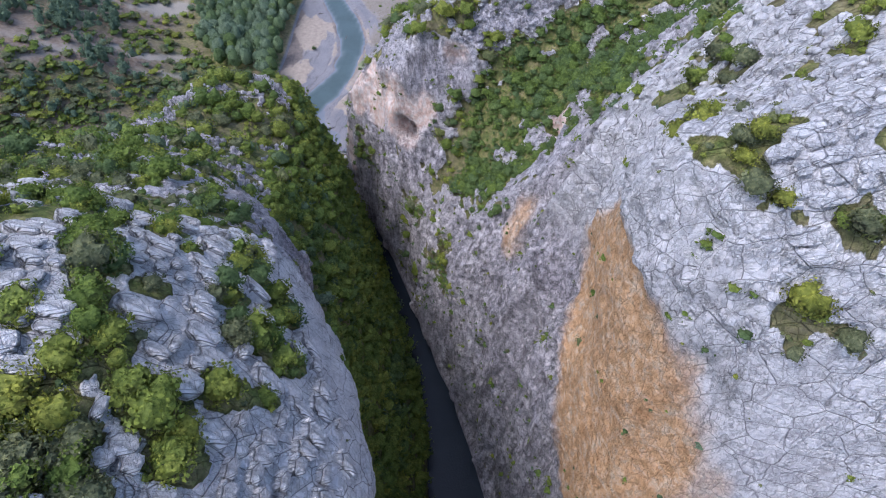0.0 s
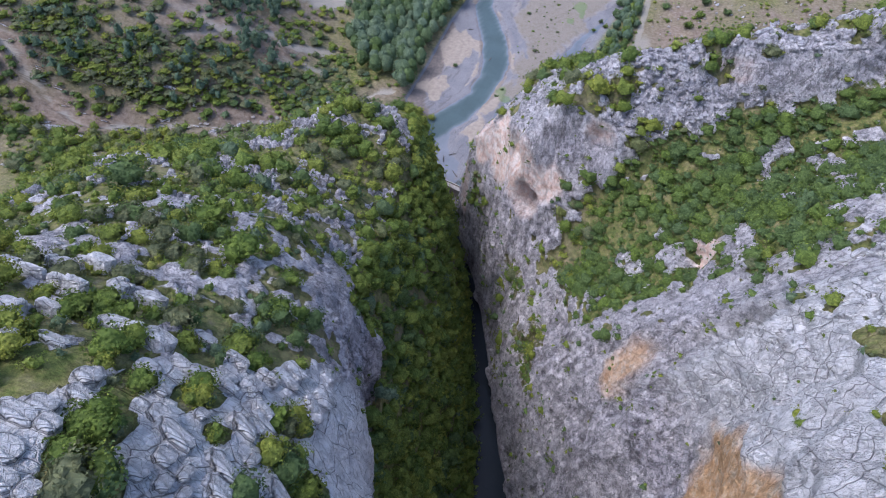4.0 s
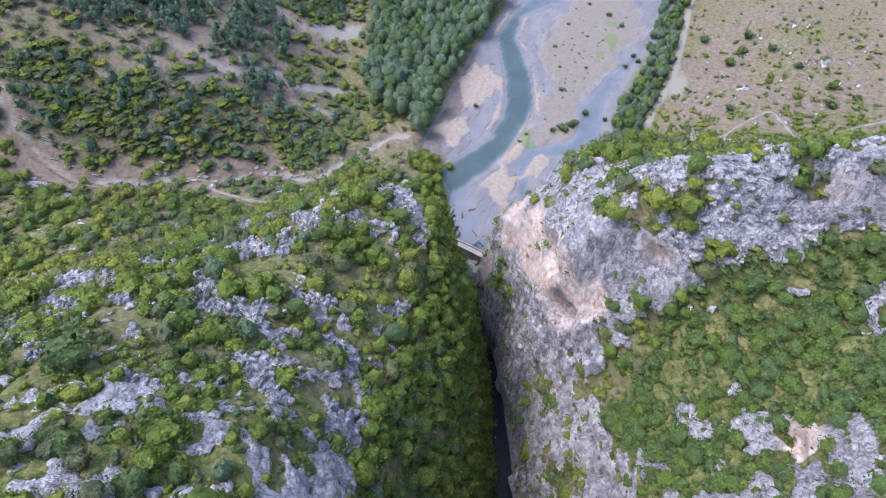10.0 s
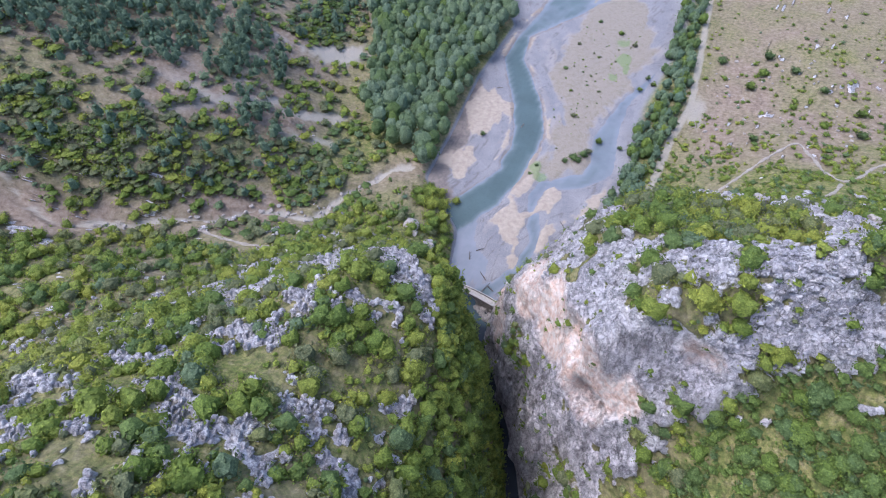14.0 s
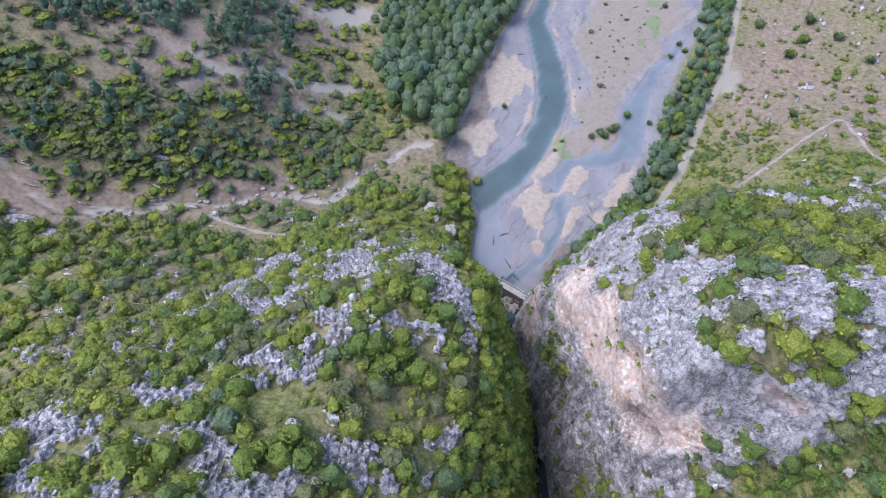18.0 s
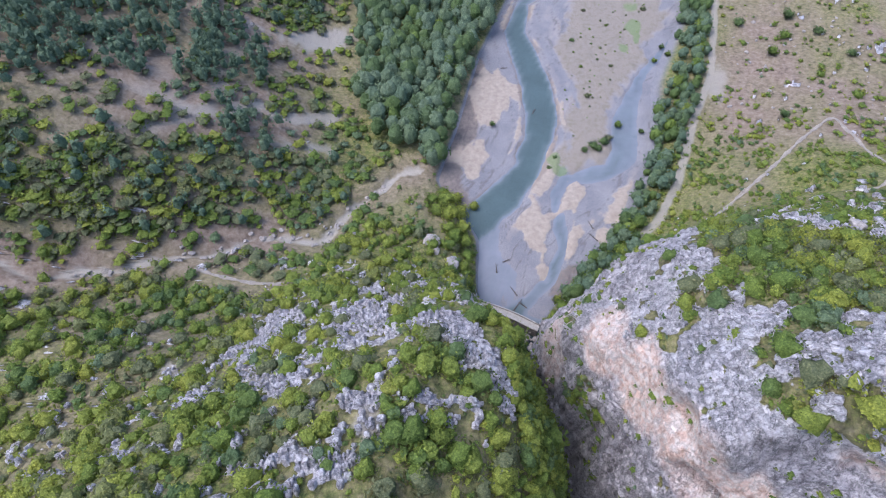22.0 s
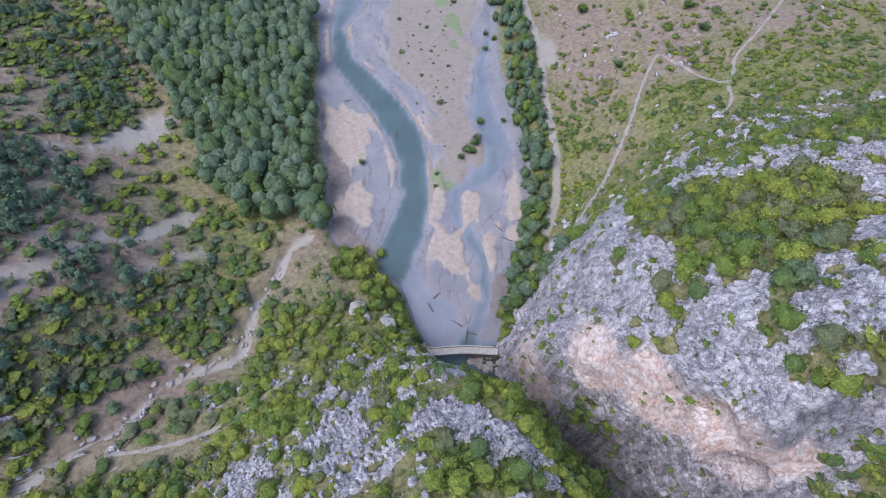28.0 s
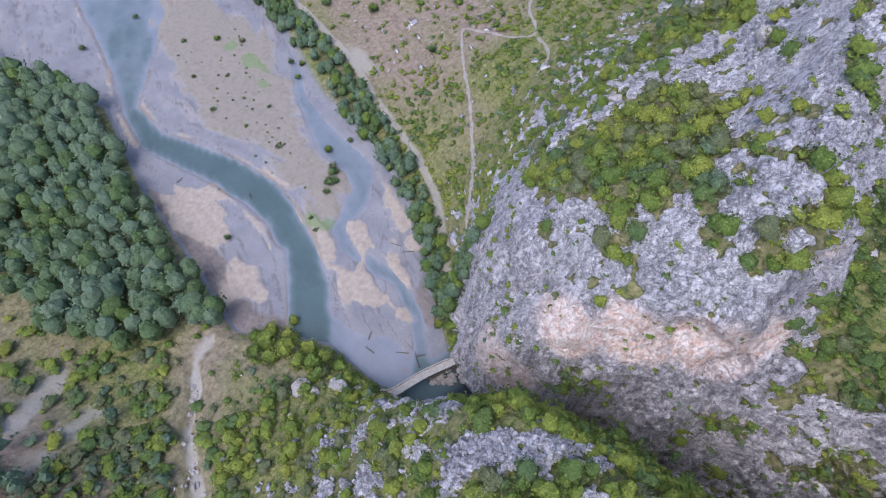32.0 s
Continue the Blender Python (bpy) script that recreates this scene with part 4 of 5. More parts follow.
def slab_faces(sides, n_rings):
    quads = [(k * sides + i, k * sides + (i + 1) % sides, (k + 1) * sides + (i + 1) % sides, (k + 1) * sides + i) for k in range(n_rings - 1) for i in range(sides)]
    last, tip = (n_rings - 1) * sides, n_rings * sides
    return quads, [(last + i, last + (i + 1) % sides, tip) for i in range(sides)]


def rock_mesh(name, pts, faces, brighten=0.0):
    me = bpy.data.meshes.new(name)
    me.from_pydata(pts.tolist(), [], faces)
    n = len(pts)
    for key, rgb in (("mask_a", (1.0, 0.0, 0.0)), ("mask_b", (brighten, 0.0, 0.0)), ("mask_c", (0.5, 0.0, 0.0))):
        data = np.tile((*rgb, 1.0), (n, 1))
        if key == "mask_c":
            data[:, 0] = 0.5005
        me.attributes.new(key, "FLOAT_COLOR", "POINT").data.foreach_set("color", data.reshape(-1).astype(np.float32))
    me.materials.append(GROUND)
    me.polygons.foreach_set("use_smooth", np.zeros(len(me.polygons), bool))
    me.update()
    return me


def on_ground(x, y):
    """Row and column of the topmost ground point at a place on the plan."""
    r = int(np.clip(np.searchsorted(ROW_Y, y), 0, n_rows - 1))
    d = np.abs(P[r, :, 0] - x)
    near = np.flatnonzero(d < d.min() + 0.6)
    return r, int(near[np.argmax(P[r, near, 2])])


N_soft = smooth_rows(N, ROW_Y, 6.0)
kernel = np.ones(21) / 21
N_soft = np.apply_along_axis(lambda v: np.convolve(v, kernel, "same"), 1, N_soft)
N_soft /= np.maximum(np.linalg.norm(N_soft, axis=2, keepdims=True), 1e-6)


def lay_slabs(box, pitch, lengths, turn, proud, need, steep_most, seed):
    """Slabs in broken rows over the rocky ground within a box of the plan: (place, x axis, y axis, normal, half-length, half-width, rise)."""
    r = np.random.default_rng(seed)
    x0, x1, y0, y1 = box
    out = []
    y = y0
    while y < y1:
        step = pitch * r.uniform(0.7, 1.35)
        x = x0 + r.uniform(0, 3)
        while x < x1:
            length = r.uniform(*lengths)
            cx, cy = x + length / 2, y + math.tan(turn) * (x - x0) + r.normal(0, pitch * 0.08)
            x += length + r.uniform(0.02, 0.35)
            if not y0 <= cy <= y1:
                continue
            i, k = on_ground(cx, cy)
            if orange[i, k] > 0.3 or rock[i, k] < need or steep[i, k] > steep_most or in_bed[i, k] or abs(P[i, k, 0] - cx) > 4 or N_soft[i, k, 2] < 0.4:
                continue
            n = Vector(N_soft[i, k])
            ax = Vector((1.0, math.tan(turn), 0.0))
            ax = (ax - n * ax.dot(n)).normalized()
            out.append((Vector(P[i, k]), ax, n.cross(ax), n, length * 0.5 - 0.06, step * 0.5 - 0.05, proud * r.uniform(0.75, 1.25)))
        y += step
    return out


def slab_matrix(s):
    o, ax, ay, n, hl, hw, rise = s
    return Matrix(((ax.x * hl, ay.x * hw, n.x * rise, o.x), (ax.y * hl, ay.y * hw, n.y * rise, o.y), (ax.z * hl, ay.z * hw, n.z * rise, o.z), (0, 0, 0, 1)))


r_slab = np.random.default_rng(3)
RINGS = [(1.02, -3.0), (1.0, 0.45), (0.96, 0.82), (0.62, 0.98)]
quads_s, tris_s = slab_faces(14, 4)
SHAPES = [slab_points(r_slab, 14, RINGS) for _ in range(16)]
NEAR_SHAPES = [rock_mesh("stone", s * (2.5, 1.3, 0.6), quads_s + tris_s, brighten=1.0) for s in SHAPES]
near_slabs = lay_slabs((-80, -12, 2, 62), 2.1, (1.3, 5.0), -0.05, 1.0, 0.55, 0.62, 21)
near_slabs.sort(key=lambda s: s[0].y)
for k, s in enumerate(near_slabs[:300]):
    stone = new("stone", NEAR_SHAPES[k % 16])
    o, ax, ay, n, hl, hw, rise = s
    stone.matrix_world = slab_matrix((o, ax, ay, n, hl / 2.5, hw / 1.3, rise / 0.6))
    stone.parent = ground

rest = [(s, SHAPES) for s in near_slabs[300:]]
rest += [(s, SHAPES) for s in lay_slabs((36, 130, 14, 104), 1.8, (0.9, 4.8), 0.14, 0.75, 0.6, 0.5, 22)]
quads_f, tris_f = slab_faces(7, 3)
FAR_SHAPES = [slab_points(r_slab, 7, [(1.0, -3.0), (0.98, 0.3), (0.7, 0.95)]) for _ in range(16)]
rest_far = lay_slabs((-195, -30, 62, 262), 1.5, (0.6, 2.2), 0.25, 0.7, 0.5, 0.55, 23)
rest_far += lay_slabs((-30, 150, 96, 300), 1.9, (0.8, 3.2), 0.2, 0.5, 0.68, 0.45, 24)


def joined_slabs(name, slabs, shapes, faces, label, brighten=0.0):
    pts, out, base = [], [], 0
    for k, s in enumerate(slabs):
        m = np.array(slab_matrix(s))
        v = shapes[k % len(shapes)]
        pts.append(v @ m[:3, :3].T + m[:3, 3])
        out += [[i + base for i in f] for f in faces]
        base += len(v)
    ob = new(name, rock_mesh(name, np.concatenate(pts), out, brighten=brighten))
    return tagged(ob, label, "rocks", kind="stuff")


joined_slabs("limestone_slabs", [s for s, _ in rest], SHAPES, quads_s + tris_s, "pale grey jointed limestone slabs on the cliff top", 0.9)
joined_slabs("limestone_blocks", rest_far, FAR_SHAPES, quads_f + tris_f, "pale grey limestone blocks cropping out between bushes")



# ---- plants ----
def leaf_material():
    m, nt, bsdf = nodes_of("foliage")
    tint = attribute(nt, "tint").outputs["Fac"]
    geo = nt.nodes.new("ShaderNodeNewGeometry")
    base = ramp(nt, tint, [(0.0, (0.115, 0.170, 0.125)), (0.16, (0.155, 0.205, 0.145)), (0.28, (0.105, 0.155, 0.068)), (0.44, (0.140, 0.195, 0.044)), (0.62, (0.205, 0.245, 0.054)),
                           (0.80, (0.265, 0.280, 0.056)), (0.9, (0.155, 0.170, 0.100)), (1.0, (0.20, 0.10, 0.045))])
    co = nt.nodes.new("ShaderNodeTexCoord").outputs["Object"]
    leaf = ramp(nt, attribute(nt, "vary").outputs["Fac"], [(0.0, (0.72, 0.76, 0.72)), (0.5, (1, 1, 1)), (1.0, (1.32, 1.26, 1.15))])
    colour = blend(nt, 1.0, base, leaf, "MULTIPLY")
    # hollows between leaf clumps, their shade darkened into the colour
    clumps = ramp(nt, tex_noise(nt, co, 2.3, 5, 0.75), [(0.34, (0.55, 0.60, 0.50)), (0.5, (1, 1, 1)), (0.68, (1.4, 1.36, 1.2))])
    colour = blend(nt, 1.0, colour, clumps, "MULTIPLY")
    # sprays of leaves, the shade in the gaps between them put into the colour
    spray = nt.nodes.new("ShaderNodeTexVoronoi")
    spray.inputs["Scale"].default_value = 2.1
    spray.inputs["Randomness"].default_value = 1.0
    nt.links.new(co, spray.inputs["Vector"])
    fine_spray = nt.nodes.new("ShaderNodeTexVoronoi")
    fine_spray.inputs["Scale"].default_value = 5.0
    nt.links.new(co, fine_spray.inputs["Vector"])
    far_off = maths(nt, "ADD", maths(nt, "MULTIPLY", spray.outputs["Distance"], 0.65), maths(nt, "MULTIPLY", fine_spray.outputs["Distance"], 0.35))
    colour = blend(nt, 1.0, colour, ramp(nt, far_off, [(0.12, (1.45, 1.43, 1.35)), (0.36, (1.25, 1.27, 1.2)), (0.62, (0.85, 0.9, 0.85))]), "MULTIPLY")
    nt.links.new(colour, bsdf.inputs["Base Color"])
    # leaves lie like scales on their crown: light falls on them as on the crown's round
    nor = nt.nodes.new("ShaderNodeVectorMath")
    nor.operation = "MULTIPLY_ADD"
    nt.links.new(attribute(nt, "round").outputs["Vector"], nor.inputs[0])
    nor.inputs[1].default_value = (1.6, 1.6, 1.6)
    nt.links.new(geo.outputs["Normal"], nor.inputs[2])
    unit = nt.nodes.new("ShaderNodeVectorMath")
    unit.operation = "NORMALIZE"
    nt.links.new(nor.outputs[0], unit.inputs[0])
    lumps = mk(nt, "ShaderNodeBump", Strength=0.6, Distance=0.4)
    lumps.invert = True
    nt.links.new(far_off, lumps.inputs["Height"])
    nt.links.new(unit.outputs[0], lumps.inputs["Normal"])
    nt.links.new(lumps.outputs[0], bsdf.inputs["Normal"])
    bsdf.inputs["Roughness"].default_value = 0.75
    bsdf.inputs["Specular IOR Level"].default_value = 0.25
    thin = nt.nodes.new("ShaderNodeBsdfTranslucent")
    nt.links.new(colour, thin.inputs[0])
    mix = nt.nodes.new("ShaderNodeMixShader")
    mix.inputs[0].default_value = 0.35
    nt.links.new(bsdf.outputs[0], mix.inputs[1])
    nt.links.new(thin.outputs[0], mix.inputs[2])
    nt.links.new(mix.outputs[0], nt.nodes["Material Output"].inputs[0])
    return m


def bark_material():
    m, nt, bsdf = nodes_of("bark")
    co = nt.nodes.new("ShaderNodeTexCoord").outputs["Object"]
    nt.links.new(ramp(nt, tex_noise(nt, co, 6.0), [(0.3, (0.06, 0.045, 0.035)), (0.7, (0.20, 0.16, 0.13))]), bsdf.inputs["Base Color"])
    bsdf.inputs["Roughness"].default_value = 0.9
    return m


LEAF, BARK = leaf_material(), bark_material()
rng = np.random.default_rng(7)


def crown(cards, seed, tall=1.0, lobes=6, size=0.30, pointed=0.0, dome=False, core=(8, 4)):
    """A plant's crown of radius 1 on z = 0: a closed lumpy body of leaf masses, with loose leaf clumps all over it. Rows: four corners, their four outward ways, (variation, 0, 0)."""
    r = np.random.default_rng(seed)
    centres = r.normal(0, 0.42, (lobes, 3)) * (1, 1, 0.7)
    centres[:, 2] = np.abs(centres[:, 2]) + 0.34
    centres[:, :2] *= np.minimum(1, 0.62 / np.maximum(np.linalg.norm(centres[:, :2], axis=1, keepdims=True), 1e-6))
    centres[:, 2] = np.minimum(centres[:, 2], 0.62)
    radii = r.uniform(0.26, 0.48, lobes)
    if dome:  # one large dome with small bulges at its flanks
        centres = r.normal(0, 0.18, (lobes, 3)) + (0, 0, 0.5)
        radii = r.uniform(0.55, 0.78, lobes)
    heart = np.array((0.0, 0.0, 0.35))

    def reach(d):
        """How far the lobes reach from the heart along unit ways."""
        out = np.full(d.shape[:-1], 0.25)
        for c, q in zip(centres, radii):
            b = d @ (c - heart)
            disc = b * b - ((c - heart) @ (c - heart) - q * q)
            out = np.maximum(out, np.where(disc > 0, b + np.sqrt(np.maximum(disc, 0)), 0))
        return out

    def shaped(q):
        q = q.copy()
        if pointed:
            q[..., :2] *= np.clip(1.15 - pointed * q[..., 2:3] / 1.5, 0.12, 1.2)
        q[..., 2] = np.maximum(q[..., 2], -0.05) * tall
        return q

    n_u, n_v = core
    u, v = np.meshgrid(np.arange(n_u) / n_u * 2 * math.pi, np.linspace(-0.25, 0.5, n_v + 1) * math.pi)
    ways = np.stack([np.cos(u) * np.cos(v), np.sin(u) * np.cos(v), np.sin(v)], -1)
    body = shaped(heart + ways * (reach(ways) * 0.82 * r.uniform(0.85, 1.1, u.shape))[..., None])
    w1, b1 = np.roll(ways, -1, 1), np.roll(body, -1, 1)
    quads = np.stack([body[:-1], b1[:-1], b1[1:], body[1:]], 2).reshape(-1, 4, 3)
    out = np.stack([ways[:-1], w1[:-1], w1[1:], ways[1:]], 2).reshape(-1, 4, 3) + (0, 0, 0.12)
    vary = np.zeros((len(quads), 1, 3))
    vary[:, 0, 0] = r.uniform(0.2, 0.55, len(quads))
    solid = np.concatenate([quads, out, vary], 1)
    d = r.normal(0, 1, (cards, 3))
    d[:, 2] = np.abs(d[:, 2]) * 0.9 - 0.12
    d /= np.linalg.norm(d, axis=1, keepdims=True)
    p = shaped(heart + d * (reach(d) * r.uniform(0.80, 1.16, cards))[:, None])
    n = d + r.normal(0, 0.6, (cards, 3))
    n /= np.linalg.norm(n, axis=1, keepdims=True)
    a = np.cross(n, r.normal(0, 1, (cards, 3)))
    a /= np.maximum(np.linalg.norm(a, axis=1, keepdims=True), 1e-6)
    b = np.cross(n, a)
    s = (size * r.uniform(0.6, 1.3, cards))[:, None]
    bend = n * s * 0.25
    vary = np.zeros((cards, 3))
    vary[:, 0] = r.uniform(0, 1, cards)
    loose = np.stack([p - a * s - bend, p - b * s * 0.7 + bend * 0.6, p + a * s - bend, p + b * s * 0.7 + bend * 0.6, *[d + (0, 0, 0.12)] * 4, vary], 1)
    return np.concatenate([solid, loose])


def quads_mesh(name, v, material, tint=None):
    """Loose quads, (n, 9, 3): corners, outward ways and variation, as one mesh."""
    me = bpy.data.meshes.new(name)
    n = len(v)
    me.vertices.add(n * 4)
    me.vertices.foreach_set("co", v[:, :4].reshape(-1).astype(np.float32))
    me.attributes.new("round", "FLOAT_VECTOR", "POINT").data.foreach_set("vector", v[:, 4:8].reshape(-1).astype(np.float32))
    me.attributes.new("vary", "FLOAT", "POINT").data.foreach_set("value", np.repeat(v[:, 8, 0], 4).astype(np.float32))
    me.loops.add(n * 4)
    me.loops.foreach_set("vertex_index", np.arange(n * 4, dtype=np.int32))
    me.polygons.add(n)
    me.polygons.foreach_set("loop_start", (np.arange(n) * 4).astype(np.int32))
    att = me.attributes.new("tint", "FLOAT", "POINT")
    att.data.foreach_set("value", (np.zeros(n * 4) if tint is None else np.repeat(tint, 4)).astype(np.float32))
    me.materials.append(material)
    me.update()
    return me


def plants_mesh(name, templates, where, radius, tint, squash=None, lift=0.0):
    """Many plants joined into one mesh of leaf clumps."""
    out, tints = [], []
    k = len(templates)
    turn = rng.uniform(0, 2 * math.pi, len(where))
    squash = np.ones(len(where)) if squash is None else squash
    for i, tpl in enumerate(templates):
        sel = np.arange(len(where)) % k == i
        if not sel.any():
            continue
        c, s = np.cos(turn[sel])[:, None, None], np.sin(turn[sel])[:, None, None]
        r = radius[sel][:, None, None]
        x, y, z = (tpl[None, :, :, j] for j in range(3))
        v = np.stack([(x * c - y * s) * r + where[sel][:, 0, None, None], (x * s + y * c) * r + where[sel][:, 1, None, None],
                      (z * squash[sel][:, None, None] + lift) * r + where[sel][:, 2, None, None]], -1)
        v[:, :, 4:8] = np.stack([(x * c - y * s), (x * s + y * c), z + 0 * c], -1)[:, :, 4:8]
        v[:, :, 8] = tpl[None, :, 8]
        out.append(v.reshape(-1, 9, 3))
        tints.append(np.repeat(tint[sel], len(tpl)))
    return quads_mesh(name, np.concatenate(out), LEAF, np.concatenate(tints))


def strew(density):
    """Random places on the ground sheet: density in plants a square metre, an array like the grid."""
    du, dv = np.gradient(P, axis=1), np.gradient(P, axis=0)
    area = np.linalg.norm(np.cross(du, dv), axis=2)
    count = rng.poisson(np.clip(density * area, 0, 40))
    r, c = np.nonzero(count)
    k = count[r, c]
    r, c = np.repeat(r, k), np.repeat(c, k)
    j = rng.uniform(-0.5, 0.5, (len(r), 2))
    return P[r, c] + du[r, c] * j[:, :1] + dv[r, c] * j[:, 1:], r, c


gx, gy, gz = P[..., 0], P[..., 1], P[..., 2]
cover = np.clip(1 - rock, 0, 1)
clump = fbm(P, 11, 3, 91)
tone = fbm(P, 38, 3, 95)
d_trail = np.minimum.reduce([from_line(XY, line)[0] for line, _ in TRAILS])
clear = np.clip(1 - 1.5 * gravel - path, 0, 1) * (~in_bed) * (d_trail > 2.2) * (0.15 + 0.85 * ease(d_wash + 4 * speck, 4, 9)) * (1 - cave)
FOREST = [(-108, 300), (-123, 312), (-150, 318), (-172, 345), (-180, 385), (-196, 420), (-215, 470), (-245, 530), (-280, 620), (-160, 640), (-132, 530), (-108, 500), (-100, 466), (-108, 420), (-110, 370), (-108, 335)]
forest = inside(XY, FOREST)
seen = (gx > -520) & (gx < 330) & (gy > -3) & (gy < 640) & (gx > -1.4 * gy - 45) & (gx < 0.95 * gy + 40)
flat_enough = ease(0.8 - steep, 0.0, 0.25)

# scrub of the limestone uplands
upland = (~wooded) & (gy < 262) & seen & (gz > 6) & ~((gx < -150) & (gy > 205))
scrub = upland * clear * (0.135 * ease(cover, 0.3, 0.8) * ease(clump + 0.62, -0.1, 0.35) + 0.012) * (0.65 + 0.35 * flat_enough)
green = ease(inside(XY, GROVE), -2, 3) * east_side
bands = fbm(np.stack([gx * 0.25, gy - 0.35 * gx, gz], 2), 9, 3, 93)
scrub = scrub * (1 + 0.5 * green + 1.3 * gully) * np.where(~east_side & (gy > 95), 0.78, 1.0)
scrub = scrub * (1 - 0.75 * (~east_side) * ease(-gx, 100, 118) * ease(gy, 176, 196) * ease(bands, -0.1, 0.15))
scrub = np.where(gy < 100, scrub * 1.1 + upland * clear * 0.08 * ease(cover, 0.25, 0.65), scrub) * (1 - 0.9 * paved * (1 - plots) * (~east_side))
bush_t = [crown(300, 90 + s, 0.75 + 0.06 * s, 16, 0.085, core=(10, 5)) for s in range(4)]
big_t = [crown(76, s, 0.85 + 0.06 * s, 12, 0.10, core=(9, 3)) for s in range(6)]
near_t = [crown(50, 10 + s, 0.8 + 0.06 * s, 9, 0.12, core=(6, 3)) for s in range(6)]
mid_t = [crown(26, 20 + s, 0.75 + 0.06 * s, 8, 0.17, core=(5, 2)) for s in range(6)]
far_t = [crown(16, 40 + s, 0.8, 7, 0.18, core=(5, 2)) for s in range(6)]
spots, r0, c0 = strew(scrub)
size = np.clip(rng.lognormal(0.70, 0.52, len(spots)), 0.7, 4.4) * np.interp(cover[r0, c0], [0.2, 0.8], [0.5, 1.0]) * np.where(spots[:, 1] < 100, 0.64, 1.0) * (1 - 0.25 * gully[r0, c0])
tints = np.clip(0.60 + 0.40 * tone[r0, c0] + rng.normal(0, 0.16, len(spots)), 0.2, 0.88)
tints = np.where(rng.uniform(size=len(spots)) < 0.14, 0.9, tints)
# darker greens in the gully and behind the rim: shade put into the tint
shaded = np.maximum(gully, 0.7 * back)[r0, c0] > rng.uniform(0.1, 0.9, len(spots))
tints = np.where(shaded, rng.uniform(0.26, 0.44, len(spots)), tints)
broad = np.array([(-93, 90, 5.2), (-80, 107, 4.6), (-78, 153, 5.2), (-54, 75, 4.6), (-67, 84, 4.2), (-57, 89, 2.2), (-109, 112, 5.6), (-129, 101, 5.4), (-62, 103, 3.6), (-137, 146, 6.2), (-78, 168, 4.8)])
at = [on_ground(x, y) for x, y, _ in broad]
spots = np.concatenate([[P[i, k] for i, k in at], spots])
size, tints = np.concatenate([broad[:, 2], size]), np.concatenate([np.linspace(0.36, 0.62, len(broad)), tints])
close = spots[:, 1] < 125
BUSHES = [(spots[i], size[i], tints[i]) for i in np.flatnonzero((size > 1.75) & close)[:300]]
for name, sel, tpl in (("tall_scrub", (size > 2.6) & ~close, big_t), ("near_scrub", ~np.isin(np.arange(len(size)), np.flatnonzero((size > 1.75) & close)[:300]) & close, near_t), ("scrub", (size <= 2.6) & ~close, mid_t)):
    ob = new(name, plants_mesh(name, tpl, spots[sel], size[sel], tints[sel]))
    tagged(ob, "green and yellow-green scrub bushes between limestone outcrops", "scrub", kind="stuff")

# the wooded west wall of the gorge
spots, r0, c0 = strew(wooded * seen * (gz > 3) * 0.085 * ease(cover, 0.1, 0.6))
size = rng.uniform(2.0, 4.8, len(spots))
tints = np.clip(0.54 + 0.25 * tone[r0, c0] + rng.normal(0, 0.12, len(spots)), 0.02, 0.88)
wood = new("hanging_wood", plants_mesh("hanging_wood", [crown(30, 30 + s, 1.0, 6, 0.18, core=(9, 4)) for s in range(5)], spots, size, tints, lift=0.15))
tagged(wood, "dense dark green broadleaf wood clinging to a gorge wall", "wood", kind="stuff")

terrace = east_side * (gy > 95) * (gy < 222) * ease(gz, 38, 48) * ease(-gz, -76, -62) * seen
spots, r0, c0 = strew(terrace * 0.055 * ease(clump + 0.2 * speck, -0.12, 0.15))
ob = new("ledge_scrub", plants_mesh("ledge_scrub", mid_t, spots, rng.uniform(0.9, 2.4, len(spots)), np.clip(rng.normal(0.42, 0.12, len(spots)), 0.05, 0.85)))
tagged(ob, "green bushes on a ledge half way up a cliff", "scrub", kind="stuff")
# low plants on ledges of the cliffs
spots, r0, c0 = strew(seen * (gy < 240) * (gz > 12) * (0.012 + 0.022 * east_side) * ease(steep, 0.35, 0.6) * ease(clump + speck * 0.5, 0.0, 0.35) * (1 - 0.85 * orange))
ledge = new("ledge_plants", plants_mesh("ledge_plants", far_t, spots, rng.uniform(0.6, 1.7, len(spots)), np.clip(rng.normal(0.42, 0.16, len(spots)), 0.02, 0.88)))
tagged(ledge, "dark green shrubs rooted in cracks of the cliffs", "shrubs", kind="stuff")

# riverside wood of grey-green broadleaf trees
gxs, gys = np.meshgrid(np.arange(-300, -90, 6.6), np.arange(292, 640, 6.6))
fx = np.stack([gxs.ravel(), gys.ravel()], 1) + rng.uniform(-2.3, 2.3, (gxs.size, 2))
fx = fx[inside(fx, FOREST) + rng.normal(0, 1.5, len(fx)) > 1.0]
spots = np.column_stack([fx, np.full(len(fx), 3.0)])
size = rng.uniform(3.8, 6.0, len(spots))
tints = np.clip(rng.normal(0.20, 0.075, len(spots)), 0.06, 0.5)
tree_t = [crown(48, 60 + s, 1.35, 9, 0.14, dome=True, core=(11, 5)) for s in range(6)]
trees = new("riverside_wood", plants_mesh("riverside_wood", tree_t, spots, size, tints, lift=0.9))
tagged(trees, "dense wood of rounded grey-green trees beside the river", "wood", kind="stuff")
# the strip of trees between gravel and track
strip = ease(d_road - 3, 0, 2) * ease(22 - d_road, 0, 5) * (gx < np.interp(gy, [269, 300, 324, 369, 410, 458, 540], [-14, 5, 12, 20, 29, 33, 37]))
spots, r0, c0 = strew(seen * strip * (gy > 246) * (~in_bed) * 0.06)
